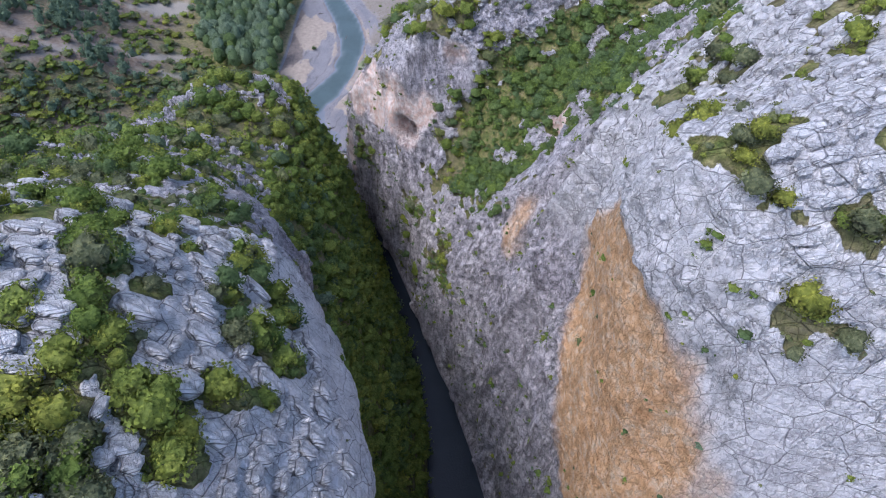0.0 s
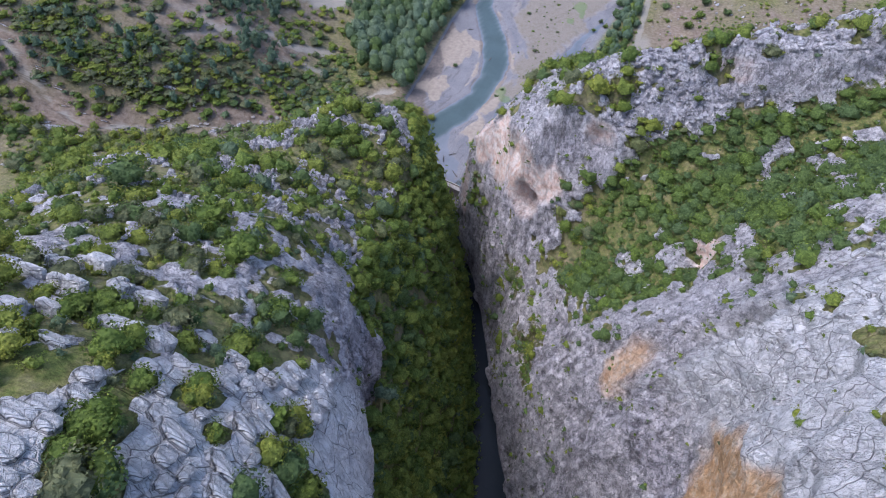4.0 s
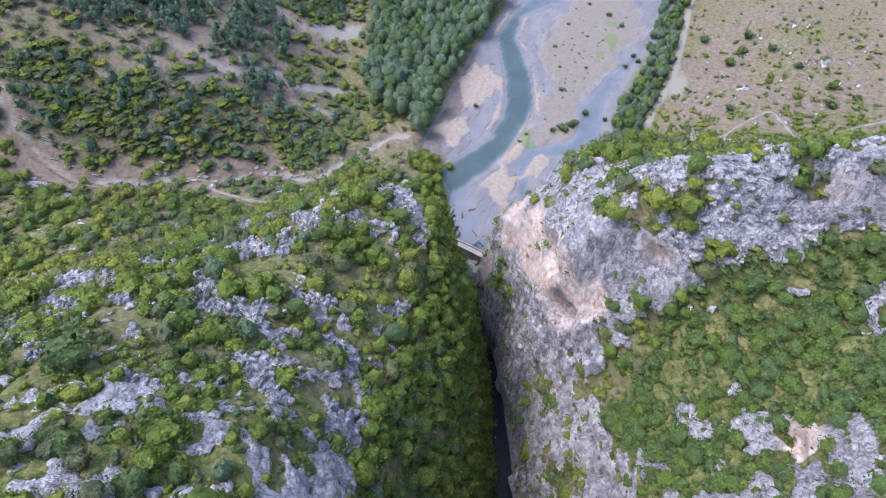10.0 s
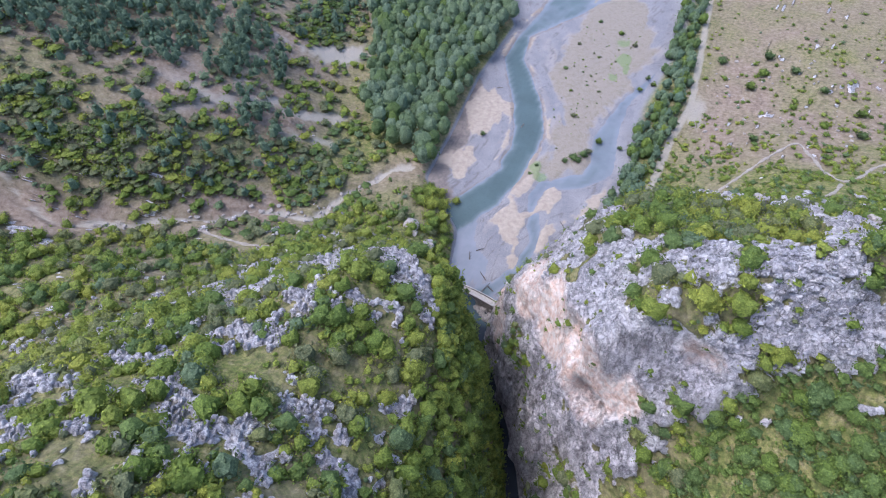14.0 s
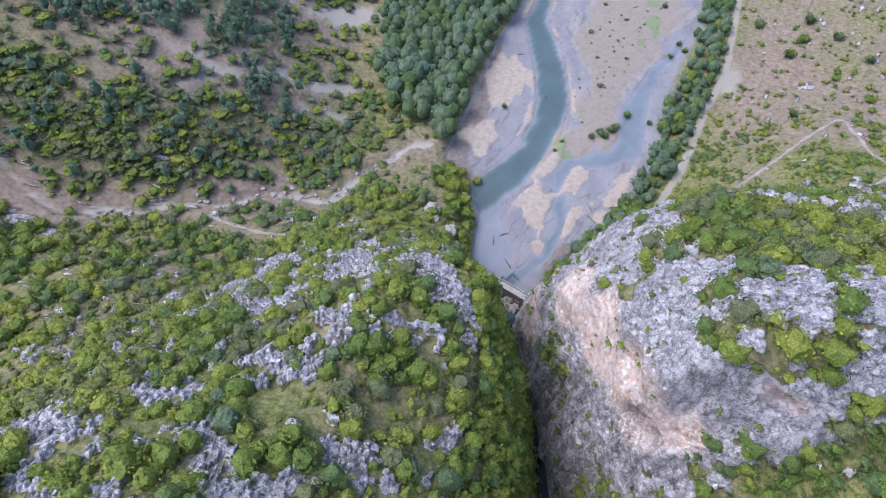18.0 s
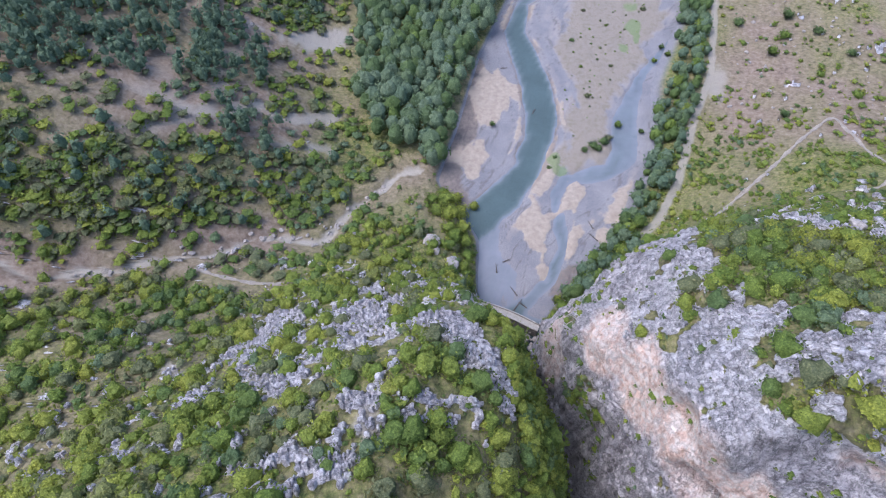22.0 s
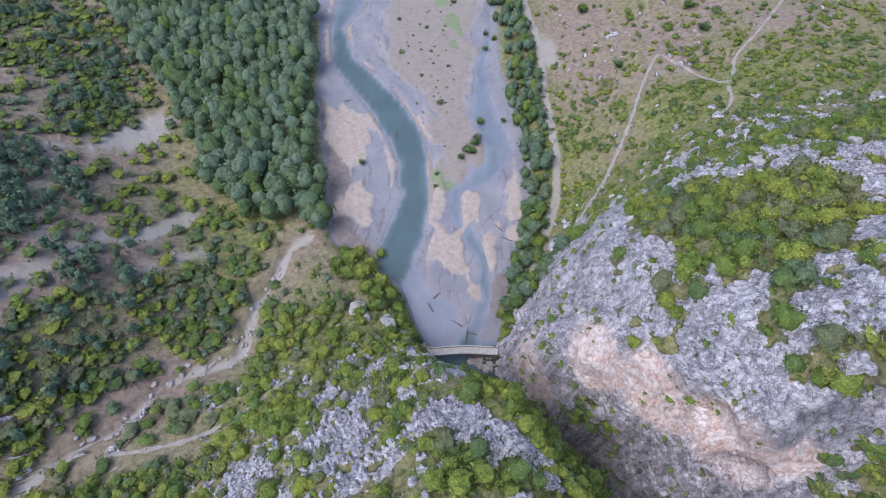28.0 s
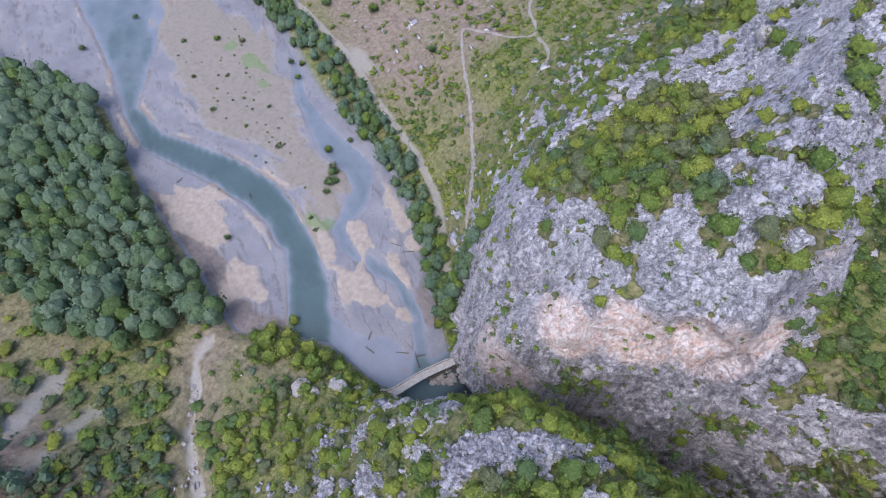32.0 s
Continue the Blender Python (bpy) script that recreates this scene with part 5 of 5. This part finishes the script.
ob = new("bank_trees", plants_mesh("bank_trees", [crown(24, 70 + s, 1.3, 6, 0.2, dome=True, core=(8, 4)) for s in range(5)], spots, rng.uniform(2.2, 4.6, len(spots)), np.clip(rng.normal(0.22, 0.13, len(spots)), 0.01, 0.85), lift=0.4))
tagged(ob, "row of green trees along the river bank", "trees", kind="stuff")

# slopes across the wash: scrub, and dark pines higher up
hill = (gx < -128) & (gy > 196) & seen & (forest < -2)
thicket = np.maximum.reduce([ease(inside(XY, ring) + 14 * speck, -4, 5) for ring in THICKETS])
piny = np.maximum.reduce([ease(inside(XY, ring) + 12 * speck, -3, 5) for ring in PINES])
far_west = (gx < -330) | (gy > 430)
spots, r0, c0 = strew(hill * clear * (0.028 + 0.085 * thicket * ease(clump + 0.6, -0.1, 0.3) + 0.035 * ((gy < 250) & (gx > -190)) * ease(bands, 0.0, 0.25) + 0.04 * far_west) * (1 - 0.7 * piny))
hill_t = [crown(20, 46 + s, 0.75, 9, 0.16, core=(6, 2)) for s in range(6)]
# nearly a third greyish olive: distance haze put into the leaf tint
ob = new("hill_scrub", plants_mesh("hill_scrub", hill_t, spots, rng.uniform(2.0, 5.2, len(spots)), np.where(rng.uniform(size=len(spots)) < 0.3, 0.9, np.clip(0.50 + 0.35 * tone[r0, c0] + rng.normal(0, 0.15, len(spots)), 0.1, 0.88))))
tagged(ob, "mixed green and olive scrub on a reddish slope", "scrub", kind="stuff")
pine_t = [crown(20, 80 + s, 1.6, 7, 0.17, 0.7, core=(5, 3)) for s in range(5)]
spots, r0, c0 = strew(hill * clear * (0.055 * piny + 0.008 * thicket + 0.02 * far_west * ease(fbm(P, 34, 3, 98), -0.05, 0.2)))
ob = new("pine_wood", plants_mesh("pine_wood", pine_t, spots, rng.uniform(3.2, 5.4, len(spots)), np.clip(rng.normal(0.04, 0.03, len(spots)), 0.0, 0.12), lift=0.2))
tagged(ob, "scattered dark pines on the hillside", "pines", kind="stuff")

# terraces between spur and river, east slope below the cliffs
terr = (~upland) & (~wooded) & (~hill) & seen & (forest < 0) & (gy > 225) & (gz > 2.2)
spots, r0, c0 = strew(terr * clear * (1 - strip) * np.where(gx > 0, np.interp(gy, [225, 300, 345, 380, 500], [0.09, 0.11, 0.11, 0.035, 0.012]), 0.06) * ease(clump + 0.3, -0.1, 0.35))
ob = new("valley_scrub", plants_mesh("valley_scrub", far_t, spots, rng.uniform(0.9, 3.0, len(spots)), np.clip(0.5 + 0.3 * tone[r0, c0] + rng.normal(0, 0.13, len(spots)), 0.02, 0.88)))
tagged(ob, "olive scrub on dry slopes and terraces", "scrub", kind="stuff")



# ---- single things ----
def part(name, bm, material, parent, label=""):
    """Links a bmesh as one mesh object under a thing or a part."""
    me = bpy.data.meshes.new(name)
    bm.to_mesh(me)
    bm.free()
    me.materials.append(material)
    ob = new(name, me)
    ob.parent = parent
    if label:
        tagged(ob, label)
    return ob


def stone_material(name, dark, light, scale=0.9):
    m, nt, bsdf = nodes_of(name)
    co = nt.nodes.new("ShaderNodeTexCoord").outputs["Object"]
    mid, fine = tex_noise(nt, co, scale, 7, 0.65), tex_noise(nt, co, scale * 8, 5, 0.7)
    base = ramp(nt, mid, [(0.3, dark), (0.7, light)])
    base = blend(nt, 0.5, base, ramp(nt, fine, [(0.3, (0.25, 0.25, 0.25)), (0.7, (0.72, 0.72, 0.72))]), "OVERLAY")
    nt.links.new(base, bsdf.inputs["Base Color"])
    bsdf.inputs["Roughness"].default_value = 0.9
    bump = mk(nt, "ShaderNodeBump", Strength=0.7, Distance=0.25)
    nt.links.new(maths(nt, "ADD", mid, maths(nt, "MULTIPLY", fine, 0.3)), bump.inputs["Height"])
    nt.links.new(bump.outputs[0], bsdf.inputs["Normal"])
    return m


MASONRY = stone_material("bridge_masonry", (0.16, 0.14, 0.125), (0.31, 0.28, 0.25))
PAVING = stone_material("bridge_paving", (0.27, 0.25, 0.23), (0.42, 0.40, 0.375))
RUBBLE = stone_material("rubble", (0.20, 0.18, 0.17), (0.38, 0.35, 0.335))
TRODDEN = stone_material("trodden_earth", (0.19, 0.165, 0.145), (0.31, 0.28, 0.25), 0.5)
DEADWOOD = stone_material("dead_wood", (0.05, 0.042, 0.038), (0.13, 0.11, 0.10), 1.5)
bpy.context.view_layer.update()


def ground_z(x, y):
    hit, where, _, _ = ground.ray_cast(Vector((x, y, 400.0)), Vector((0, 0, -1)))
    return where.z if hit else 0.0


def ribbon(line, heights=None, step=1.0):
    """Points at even steps along a polyline rounded at its corners, with the way across."""
    pts = [Vector(p) for p in line]
    for _ in range(2):
        pts = [pts[0]] + [q for a, b in zip(pts, pts[1:]) for q in (a.lerp(b, 0.25), a.lerp(b, 0.75))] + [pts[-1]]
    out = []
    for a, b in zip(pts, pts[1:]):
        n = max(1, round((b - a).length / step))
        out += [a.lerp(b, i / n) for i in range(n)]
    out.append(pts[-1])
    across = []
    for i, q in enumerate(out):
        d = out[min(i + 1, len(out) - 1)] - out[max(i - 1, 0)]
        across.append(Vector((-d.y, d.x, 0)).normalized())
    return out, across


def strip(bm, left, right, thick):
    """A solid strip between two lines of points, of a given thickness downwards."""
    down = Vector((0, 0, -thick))
    rings = [[bm.verts.new(q) for q in (a, b, b + down, a + down)] for a, b in zip(left, right)]
    for r0, r1 in zip(rings, rings[1:]):
        for i in range(4):
            bm.faces.new((r0[i], r0[(i + 1) % 4], r1[(i + 1) % 4], r1[i]))
    bm.faces.new(rings[0])
    bm.faces.new(rings[-1][::-1])
    bmesh.ops.recalc_face_normals(bm, faces=bm.faces)


# the footbridge: approach curve, deck over one wide arch, solid east end on rubble
def stone_bridge():
    base = new("stone_bridge")
    base.location = (-62, 230, 0)
    bpy.context.view_layer.update()
    off = Vector((62, -230, 0))
    line = [(-85.0, 238.8, 7.4), (-80.0, 236.6, 7.3), (-75.8, 232.6, 7.1), (-65.5, 231.4, 7.2), (-57.5, 230.0, 7.1), (-47.0, 227.0, 6.8)]
    mid, across = ribbon(line, step=0.6)
    mid = [q + off for q in mid]
    half = 1.45
    left, right = [q + a * half for q, a in zip(mid, across)], [q - a * half for q, a in zip(mid, across)]
    bm = bmesh.new()
    strip(bm, left, right, 0.55)
    part("deck", bm, PAVING, base, "pale worn stone deck")
    # flagstones with open joints
    n = 0
    for i in range(0, len(mid) - 3, 3):
        for k in range(2):
            bm = bmesh.new()
            f0, f1 = (-0.82, -0.02) if k == 0 else (0.02, 0.82)
            strip(bm, [mid[j] + across[j] * half * f1 + Vector((0, 0, 0.05)) for j in (i, i + 3)], [mid[j] + across[j] * half * f0 + Vector((0, 0, 0.05 - 0.01 * (n % 2))) for j in (i, i + 3)], 0.08)
            part("flagstone", bm, PAVING, base)
            n += 1
    for side, edge in ((1, left), (-1, right)):
        bm = bmesh.new()
        strip(bm, [q + a * (0.16 * side + 0.16) + Vector((0, 0, 0.75)) for q, a in zip(edge, across)], [q + a * (0.16 * side - 0.16) + Vector((0, 0, 0.75)) for q, a in zip(edge, across)], 1.2)
        wall = part("parapet", bm, MASONRY, base, "low mortared stone parapet")
        for i in range(0, len(edge) - 3, 3):
            bm = bmesh.new()
            e = [edge[j].lerp(edge[j + 1], 0.06 if j == i else -0.06) + Vector((0, 0, 0.92)) for j in (i, i + 3) if j + 1 < len(edge)]
            if len(e) < 2:
                continue
            strip(bm, [q + across[i] * (0.16 * side + 0.23) for q in e], [q + across[i] * (0.16 * side - 0.23) for q in e], 0.16)
            part("coping_stone", bm, PAVING, wall)
    # the body under the deck, with the arch cut out between x0 and x1
    x0, x1, spring, rise = -72.6, -58.4, 1.2, 5.0

    def under(x):
        if x0 < x < x1:
            f = (2 * (x - x0) / (x1 - x0) - 1) ** 2
            return spring + rise * math.sqrt(max(0.0, 1 - f))
        return -1.5

    bm = bmesh.new()
    grid = []
    for q, a in zip(mid, across):
        foot = under(q.x - 62)
        if q.x - 62 < -76:
            foot = q.z - 2.6
        grid.append([bm.verts.new(Vector((w.x, w.y, z))) for w, z in ((q + a * 1.32, q.z - 0.5), (q - a * 1.32, q.z - 0.5), (q - a * 1.32, foot), (q + a * 1.32, foot))])
    for r0, r1 in zip(grid, grid[1:]):
        for i in range(4):
            bm.faces.new((r0[i], r0[(i + 1) % 4], r1[(i + 1) % 4], r1[i]))
    bm.faces.new(grid[0])
    bm.faces.new(grid[-1][::-1])
    bmesh.ops.recalc_face_normals(bm, faces=bm.faces)
    part("spandrel_wall", bm, MASONRY, base, "rough masonry body with one arch")
    ring = 19
    ya = [(q.x, q.y) for q in mid]
    for side in (1, -1):
        for i in range(ring):
            bm = bmesh.new()
            v = []
            for f, grow in ((i + 0.06, 0.0), (i + 0.94, 0.0), (i + 0.94, 0.55), (i + 0.06, 0.55)):
                t = math.pi * f / ring
                r = 1 + grow / 7.1
                x = (x0 + x1) / 2 - math.cos(t) * (x1 - x0) / 2 * r
                z = spring + math.sin(t) * (rise + grow)
                y = float(np.interp(x + 62, [w[0] for w in ya], [w[1] for w in ya])) + side * 1.38
                v.append((x + 62, y, z))
            faces = [bm.verts.new(w) for w in v] + [bm.verts.new((w[0], w[1] - side * 0.35, w[2])) for w in v]
            for idx in ((0, 1, 2, 3), (7, 6, 5, 4), (0, 4, 5, 1), (1, 5, 6, 2), (2, 6, 7, 3), (3, 7, 4, 0)):
                bm.faces.new([faces[k] for k in idx])
            bmesh.ops.recalc_face_normals(bm, faces=bm.faces)
            part("voussoir", bm, PAVING, base)
    tagged(base, "narrow pale stone arch footbridge across the river at the gorge mouth", "bridge")


stone_bridge()


# boulders
def boulder_mesh(seed, flat=0.7):
    r = random.Random(seed)
    bm = bmesh.new()
    bmesh.ops.create_icosphere(bm, subdivisions=2, radius=1.0)
    cuts = [(Vector((r.gauss(0, 1), r.gauss(0, 1), r.gauss(0, 0.8))).normalized(), r.uniform(0.55, 0.85)) for _ in range(9)]
    for v in bm.verts:
        for n, d in cuts:
            over = v.co.dot(n) - d
            if over > 0:
                v.co -= n * over
        v.co += Vector((r.gauss(0, 0.02), r.gauss(0, 0.02), r.gauss(0, 0.02)))
        v.co.z *= flat
    me = bpy.data.meshes.new("boulder")
    bm.to_mesh(me)
    bm.free()
    me.materials.append(RUBBLE)
    return me


BOULDERS = [boulder_mesh(s, 0.55 + 0.08 * (s % 4)) for s in range(10)]
rb = random.Random(11)


def boulder(x, y, z, size, label, group):
    ob = new("boulder", BOULDERS[rb.randrange(10)])
    ob.matrix_world = pose(x, y, z, rb.uniform(-15, 15), rb.uniform(-15, 15), rb.uniform(0, 360)) @ Matrix.Diagonal((size * rb.uniform(0.8, 1.4), size, size * rb.uniform(0.8, 1.2), 1))
    tagged(ob, label, "boulder", group)


for _ in range(70):
    a, b = rb.uniform(0, 1), rb.uniform(0, 1)
    x = -59.5 + 12.5 * a + 3.5 * b
    y = 228.5 - 2.4 * a - 11.5 * b * (0.35 + 0.65 * a)
    z = 4.2 * a * (1 - 0.65 * b) - 0.2
    boulder(x, y, z, rb.uniform(0.5, 1.5) * (1.3 if rb.random() < 0.15 else 1), "angular grey-brown rubble boulder below the footbridge", "rubble under the bridge")
for x, y, s in ((-102, 256, 5.0), (-90, 247, 4.0), (-98, 251, 2.2), (59, 237, 3.2), (59, 215, 3.5), (27, 236, 3.0), (-110, 248, 2.0), (-85, 241, 2.4), (66, 226, 2.6)):
    boulder(x, y, ground_z(x, y) + 0.15 * s, s, "large pale limestone boulder among green bushes", "big boulders on the slopes")
for k in range(60):
    t = rb.random() * (len(WASH) - 6) + 4
    i = int(t)
    x, y = (Vector(WASH[i]).lerp(Vector(WASH[i + 1]), t - i)) + Vector((rb.gauss(0, 1.6), rb.gauss(0, 1.6)))
    s = rb.uniform(0.5, 1.3)
    boulder(x, y, ground_z(x, y) + 0.2 * s, s, "pale boulder in a dry stream bed", "boulders in the dry wash")
for k in range(46):
    x, y = rb.uniform(34, 110), rb.uniform(375, 470)
    s = rb.uniform(0.5, 1.3)
    boulder(x, y, ground_z(x, y) + 0.2 * s, s, "pale stone lying on dry brown pasture", "stones on the pasture")

# trails trodden on the east slope
for line, wide in TRAILS:
    mid, across = ribbon([(x, y, 0) for x, y in line], step=1.3)
    bm = bmesh.new()
    prev = None
    for k, (q, a) in enumerate(zip(mid, across)):
        w = wide * (1 + 0.3 * math.sin(k * 0.7) + 0.2 * math.sin(k * 1.9))
        row = []
        for f, dz in ((-1.35, -0.3), (-0.8, 0.32), (0.0, 0.36), (0.8, 0.32), (1.35, -0.3)):
            s = q + a * (w * f)
            row.append(bm.verts.new((s.x, s.y, ground_z(s.x, s.y) + dz)))
        if prev:
            for i in range(4):
                bm.faces.new((prev[i], prev[i + 1], row[i + 1], row[i]))
        prev = row
    bmesh.ops.recalc_face_normals(bm, faces=bm.faces)
    me = bpy.data.meshes.new("trail")
    bm.to_mesh(me)
    bm.free()
    me.materials.append(TRODDEN)
    tagged(new("trail", me), "narrow pale footpath trodden across the scrub slope", "path", kind="structure")


# single bushes and trees: a forked stem and a leafy crown
def woody(bm, a, b, r0, r1, sides=5):
    d = (b - a).normalized()
    u = d.orthogonal().normalized()
    v = d.cross(u)
    lo = [bm.verts.new(a + (u * math.cos(2 * math.pi * i / sides) + v * math.sin(2 * math.pi * i / sides)) * r0) for i in range(sides)]
    hi = [bm.verts.new(b + (u * math.cos(2 * math.pi * i / sides) + v * math.sin(2 * math.pi * i / sides)) * r1) for i in range(sides)]
    for i in range(sides):
        bm.faces.new((lo[i], lo[(i + 1) % sides], hi[(i + 1) % sides], hi[i]))


def plant(kind, template, tint, height, label, category, group, seed):
    base = new(kind)
    r = random.Random(seed)
    bm = bmesh.new()
    top = Vector((0, 0, 0.45 * height))
    woody(bm, Vector((0, 0, -0.3)), top, 0.07, 0.045)
    for _ in range(4):
        woody(bm, top * r.uniform(0.4, 1.0), Vector((r.uniform(-0.5, 0.5), r.uniform(-0.5, 0.5), height * r.uniform(0.7, 1.0))), 0.04, 0.012, 4)
    part("trunk", bm, BARK, base)
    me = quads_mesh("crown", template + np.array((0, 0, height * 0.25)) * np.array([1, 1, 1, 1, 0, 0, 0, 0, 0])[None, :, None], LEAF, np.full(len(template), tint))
    ob = new("crown", me)
    ob.parent = base
    return tagged(base, label, category, group)


TONES = [(0.30, "dark green"), (0.44, "mid-green"), (0.56, "fresh green"), (0.68, "yellow-green"), (0.80, "pale yellow-green"), (0.90, "greyish olive")]
PLANTS = {}
for tone_k, (tint, word) in enumerate(TONES):
    for s in range(3):
        PLANTS[tone_k, s] = (tint, word, bush_t[(tone_k + s) % 4])
first = {}


def set_plant(kind, key, where, size, label, category, group, height=0.9):
    tint, word, tpl = PLANTS[key]
    m = Matrix.Translation(where) @ Matrix.Rotation(rb.uniform(0, 6.28), 4, "Z") @ Matrix.Diagonal((size, size, size * rb.uniform(0.85, 1.1), 1))
    slot = (kind, key, label)
    if slot not in first:
        first[slot] = plant(kind, tpl, tint, height, word + " " + label, category, group, len(first))
        first[slot].matrix_world = m
    else:
        s = first[slot].matrix_world.to_scale()
        copy_thing(first[slot], m @ Matrix.Diagonal((1 / s.x, 1 / s.y, 1 / s.z, 1)))


BUSHES += [((x, y, ground_z(x, y) - 0.3), s, 0.50 + 0.05 * (k % 8) + 0.25 * (k < 7)) for k, (x, y, s) in enumerate(PAVED_BUSHES)]
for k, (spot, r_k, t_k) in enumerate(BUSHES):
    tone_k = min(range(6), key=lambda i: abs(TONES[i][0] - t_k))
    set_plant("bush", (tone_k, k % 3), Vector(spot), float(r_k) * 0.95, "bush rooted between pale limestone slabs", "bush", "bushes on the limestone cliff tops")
# shrubs on the gravel
for x, y, s in ((-53, 536, 2.2), (-40, 494, 2.0), (-23, 482, 2.4), (-91, 527, 2.4), (-54, 428, 2.0), (-40, 380, 2.0), (-21, 361, 2.6), (-28, 346, 3.2), (-33, 342, 3.0), (-25, 350, 2.6), (-37, 338, 2.2), (-30, 341, 2.6), (-8, 359, 1.8),
                (-89, 346, 2.0), (-54, 322, 1.6), (1, 434, 2.2), (-3, 420, 2.0), (5, 428, 2.4), (-52, 330, 1.5), (-12, 470, 2.2), (-34, 448, 1.4), (-46, 405, 1.4), (-28, 410, 1.3), (-36, 425, 1.2), (-50, 460, 1.6)):
    set_plant("shrub", (rb.choice((0, 0, 1, 5)), rb.randrange(3)), Vector((x, y, 0.5)), s, "shrub growing alone on the river gravel", "shrub", "shrubs on the gravel bar")
for k in range(60):
    t, w = rb.random(), rb.random()
    x, y = -55 + 44 * w * (0.35 + 0.65 * t) + 6 * t, 335 + 150 * t
    set_plant("shrub", (rb.choice((0, 1, 5)), rb.randrange(3)), Vector((x, y, 0.45)), rb.uniform(0.45, 1.0), "shrub growing alone on the river gravel", "shrub", "shrubs on the gravel bar")
# trees at the bridge and along the bank below the spur
for x, y, s, key in ((-97, 276, 5.6, 3), (-93, 282, 5.0, 3), (-90, 271, 4.8, 3), (-102, 285, 5.4, 2), (-104, 277, 4.6, 2), (-98, 290, 4.6, 3), (-96, 268, 4.4, 2), (-108, 284, 4.0, 1), (-92, 263, 4.4, 1), (-87, 263, 4.4, 2), (-84, 256, 4.0, 1), (-85, 249, 3.8, 2), (-82, 243, 3.4, 3), (-104, 291, 3.6, 1), (-88, 288, 3.0, 3),
                     (-38, 240, 4.0, 1), (-41, 235, 3.4, 2), (-36, 245, 3.8, 0), (-33, 252, 3.6, 1), (-40, 246, 2.8, 3), (-30, 258, 3.4, 0), (-44, 231, 2.4, 2), (-84, 236, 2.8, 3), (-90, 240, 3.0, 2)):
    set_plant("tree", (key, rb.randrange(3)), Vector((x, y, max(0.2, ground_z(x, y)) - 0.2)), s, "broadleaf tree on the river bank by the bridge", "tree", "trees near the footbridge", 1.1)
for k in range(16):
    x, y = -34 + 1.6 * k + rb.uniform(-2, 2), 248 + 2.3 * k + rb.uniform(-5, 5)
    set_plant("tree", (rb.choice((0, 0, 1, 2)), rb.randrange(3)), Vector((x, y, max(0.2, ground_z(x, y)) - 0.2)), rb.uniform(2.8, 4.4), "broadleaf tree between the river and the track", "tree", "trees near the footbridge", 1.1)
# lone trees on the pasture and slopes
for x, y, s in ((62, 432, 4.0), (70, 448, 4.2), (88, 452, 3.8), (101, 430, 3.4), (118, 408, 4.0), (74, 470, 4.4), (96, 390, 3.2), (112, 380, 3.6), (60, 372, 3.2), (128, 396, 3.6), (46, 462, 3.8), (84, 412, 2.8)):
    set_plant("tree", (rb.choice((0, 0, 1)), rb.randrange(3)), Vector((x, y, ground_z(x, y) - 0.2)), s, "round tree standing alone on dry pasture", "tree", "lone trees on the pasture", 1.0)

# driftwood stranded on the gravel
for x, y, a, s in ((-66, 261, 30, 2.2), (-70, 256, 100, 2.6), (-57, 239, 60, 3.6), (-55, 240, 150, 2.4), (-79, 375, 20, 1.8), (-29, 291, 120, 2.6), (-27, 284, 140, 3.0), (-91, 394, 10, 2.0), (-68, 362, 75, 2.0), (-60, 246, 130, 2.8)):
    base = new("driftwood")
    base.matrix_world = pose(x, y, 0.25, 0, 0, a)
    bm = bmesh.new()
    woody(bm, Vector((-s, 0, 0.1)), Vector((s, 0.2 * s, 0.35)), 0.28, 0.12, 6)
    part("log", bm, DEADWOOD, base)
    for k in range(4):
        bm = bmesh.new()
        b0 = -s + 0.5 * s * k
        woody(bm, Vector((b0, 0.1 * b0 / s, 0.2)), Vector((b0 + 0.7, rb.uniform(-1.2, 1.2), rb.uniform(0.3, 1.0))), 0.11, 0.03, 4)
        part("branch", bm, DEADWOOD, base)
    tagged(base, "dark stranded log with broken branches on river gravel", "driftwood", "driftwood on the gravel")
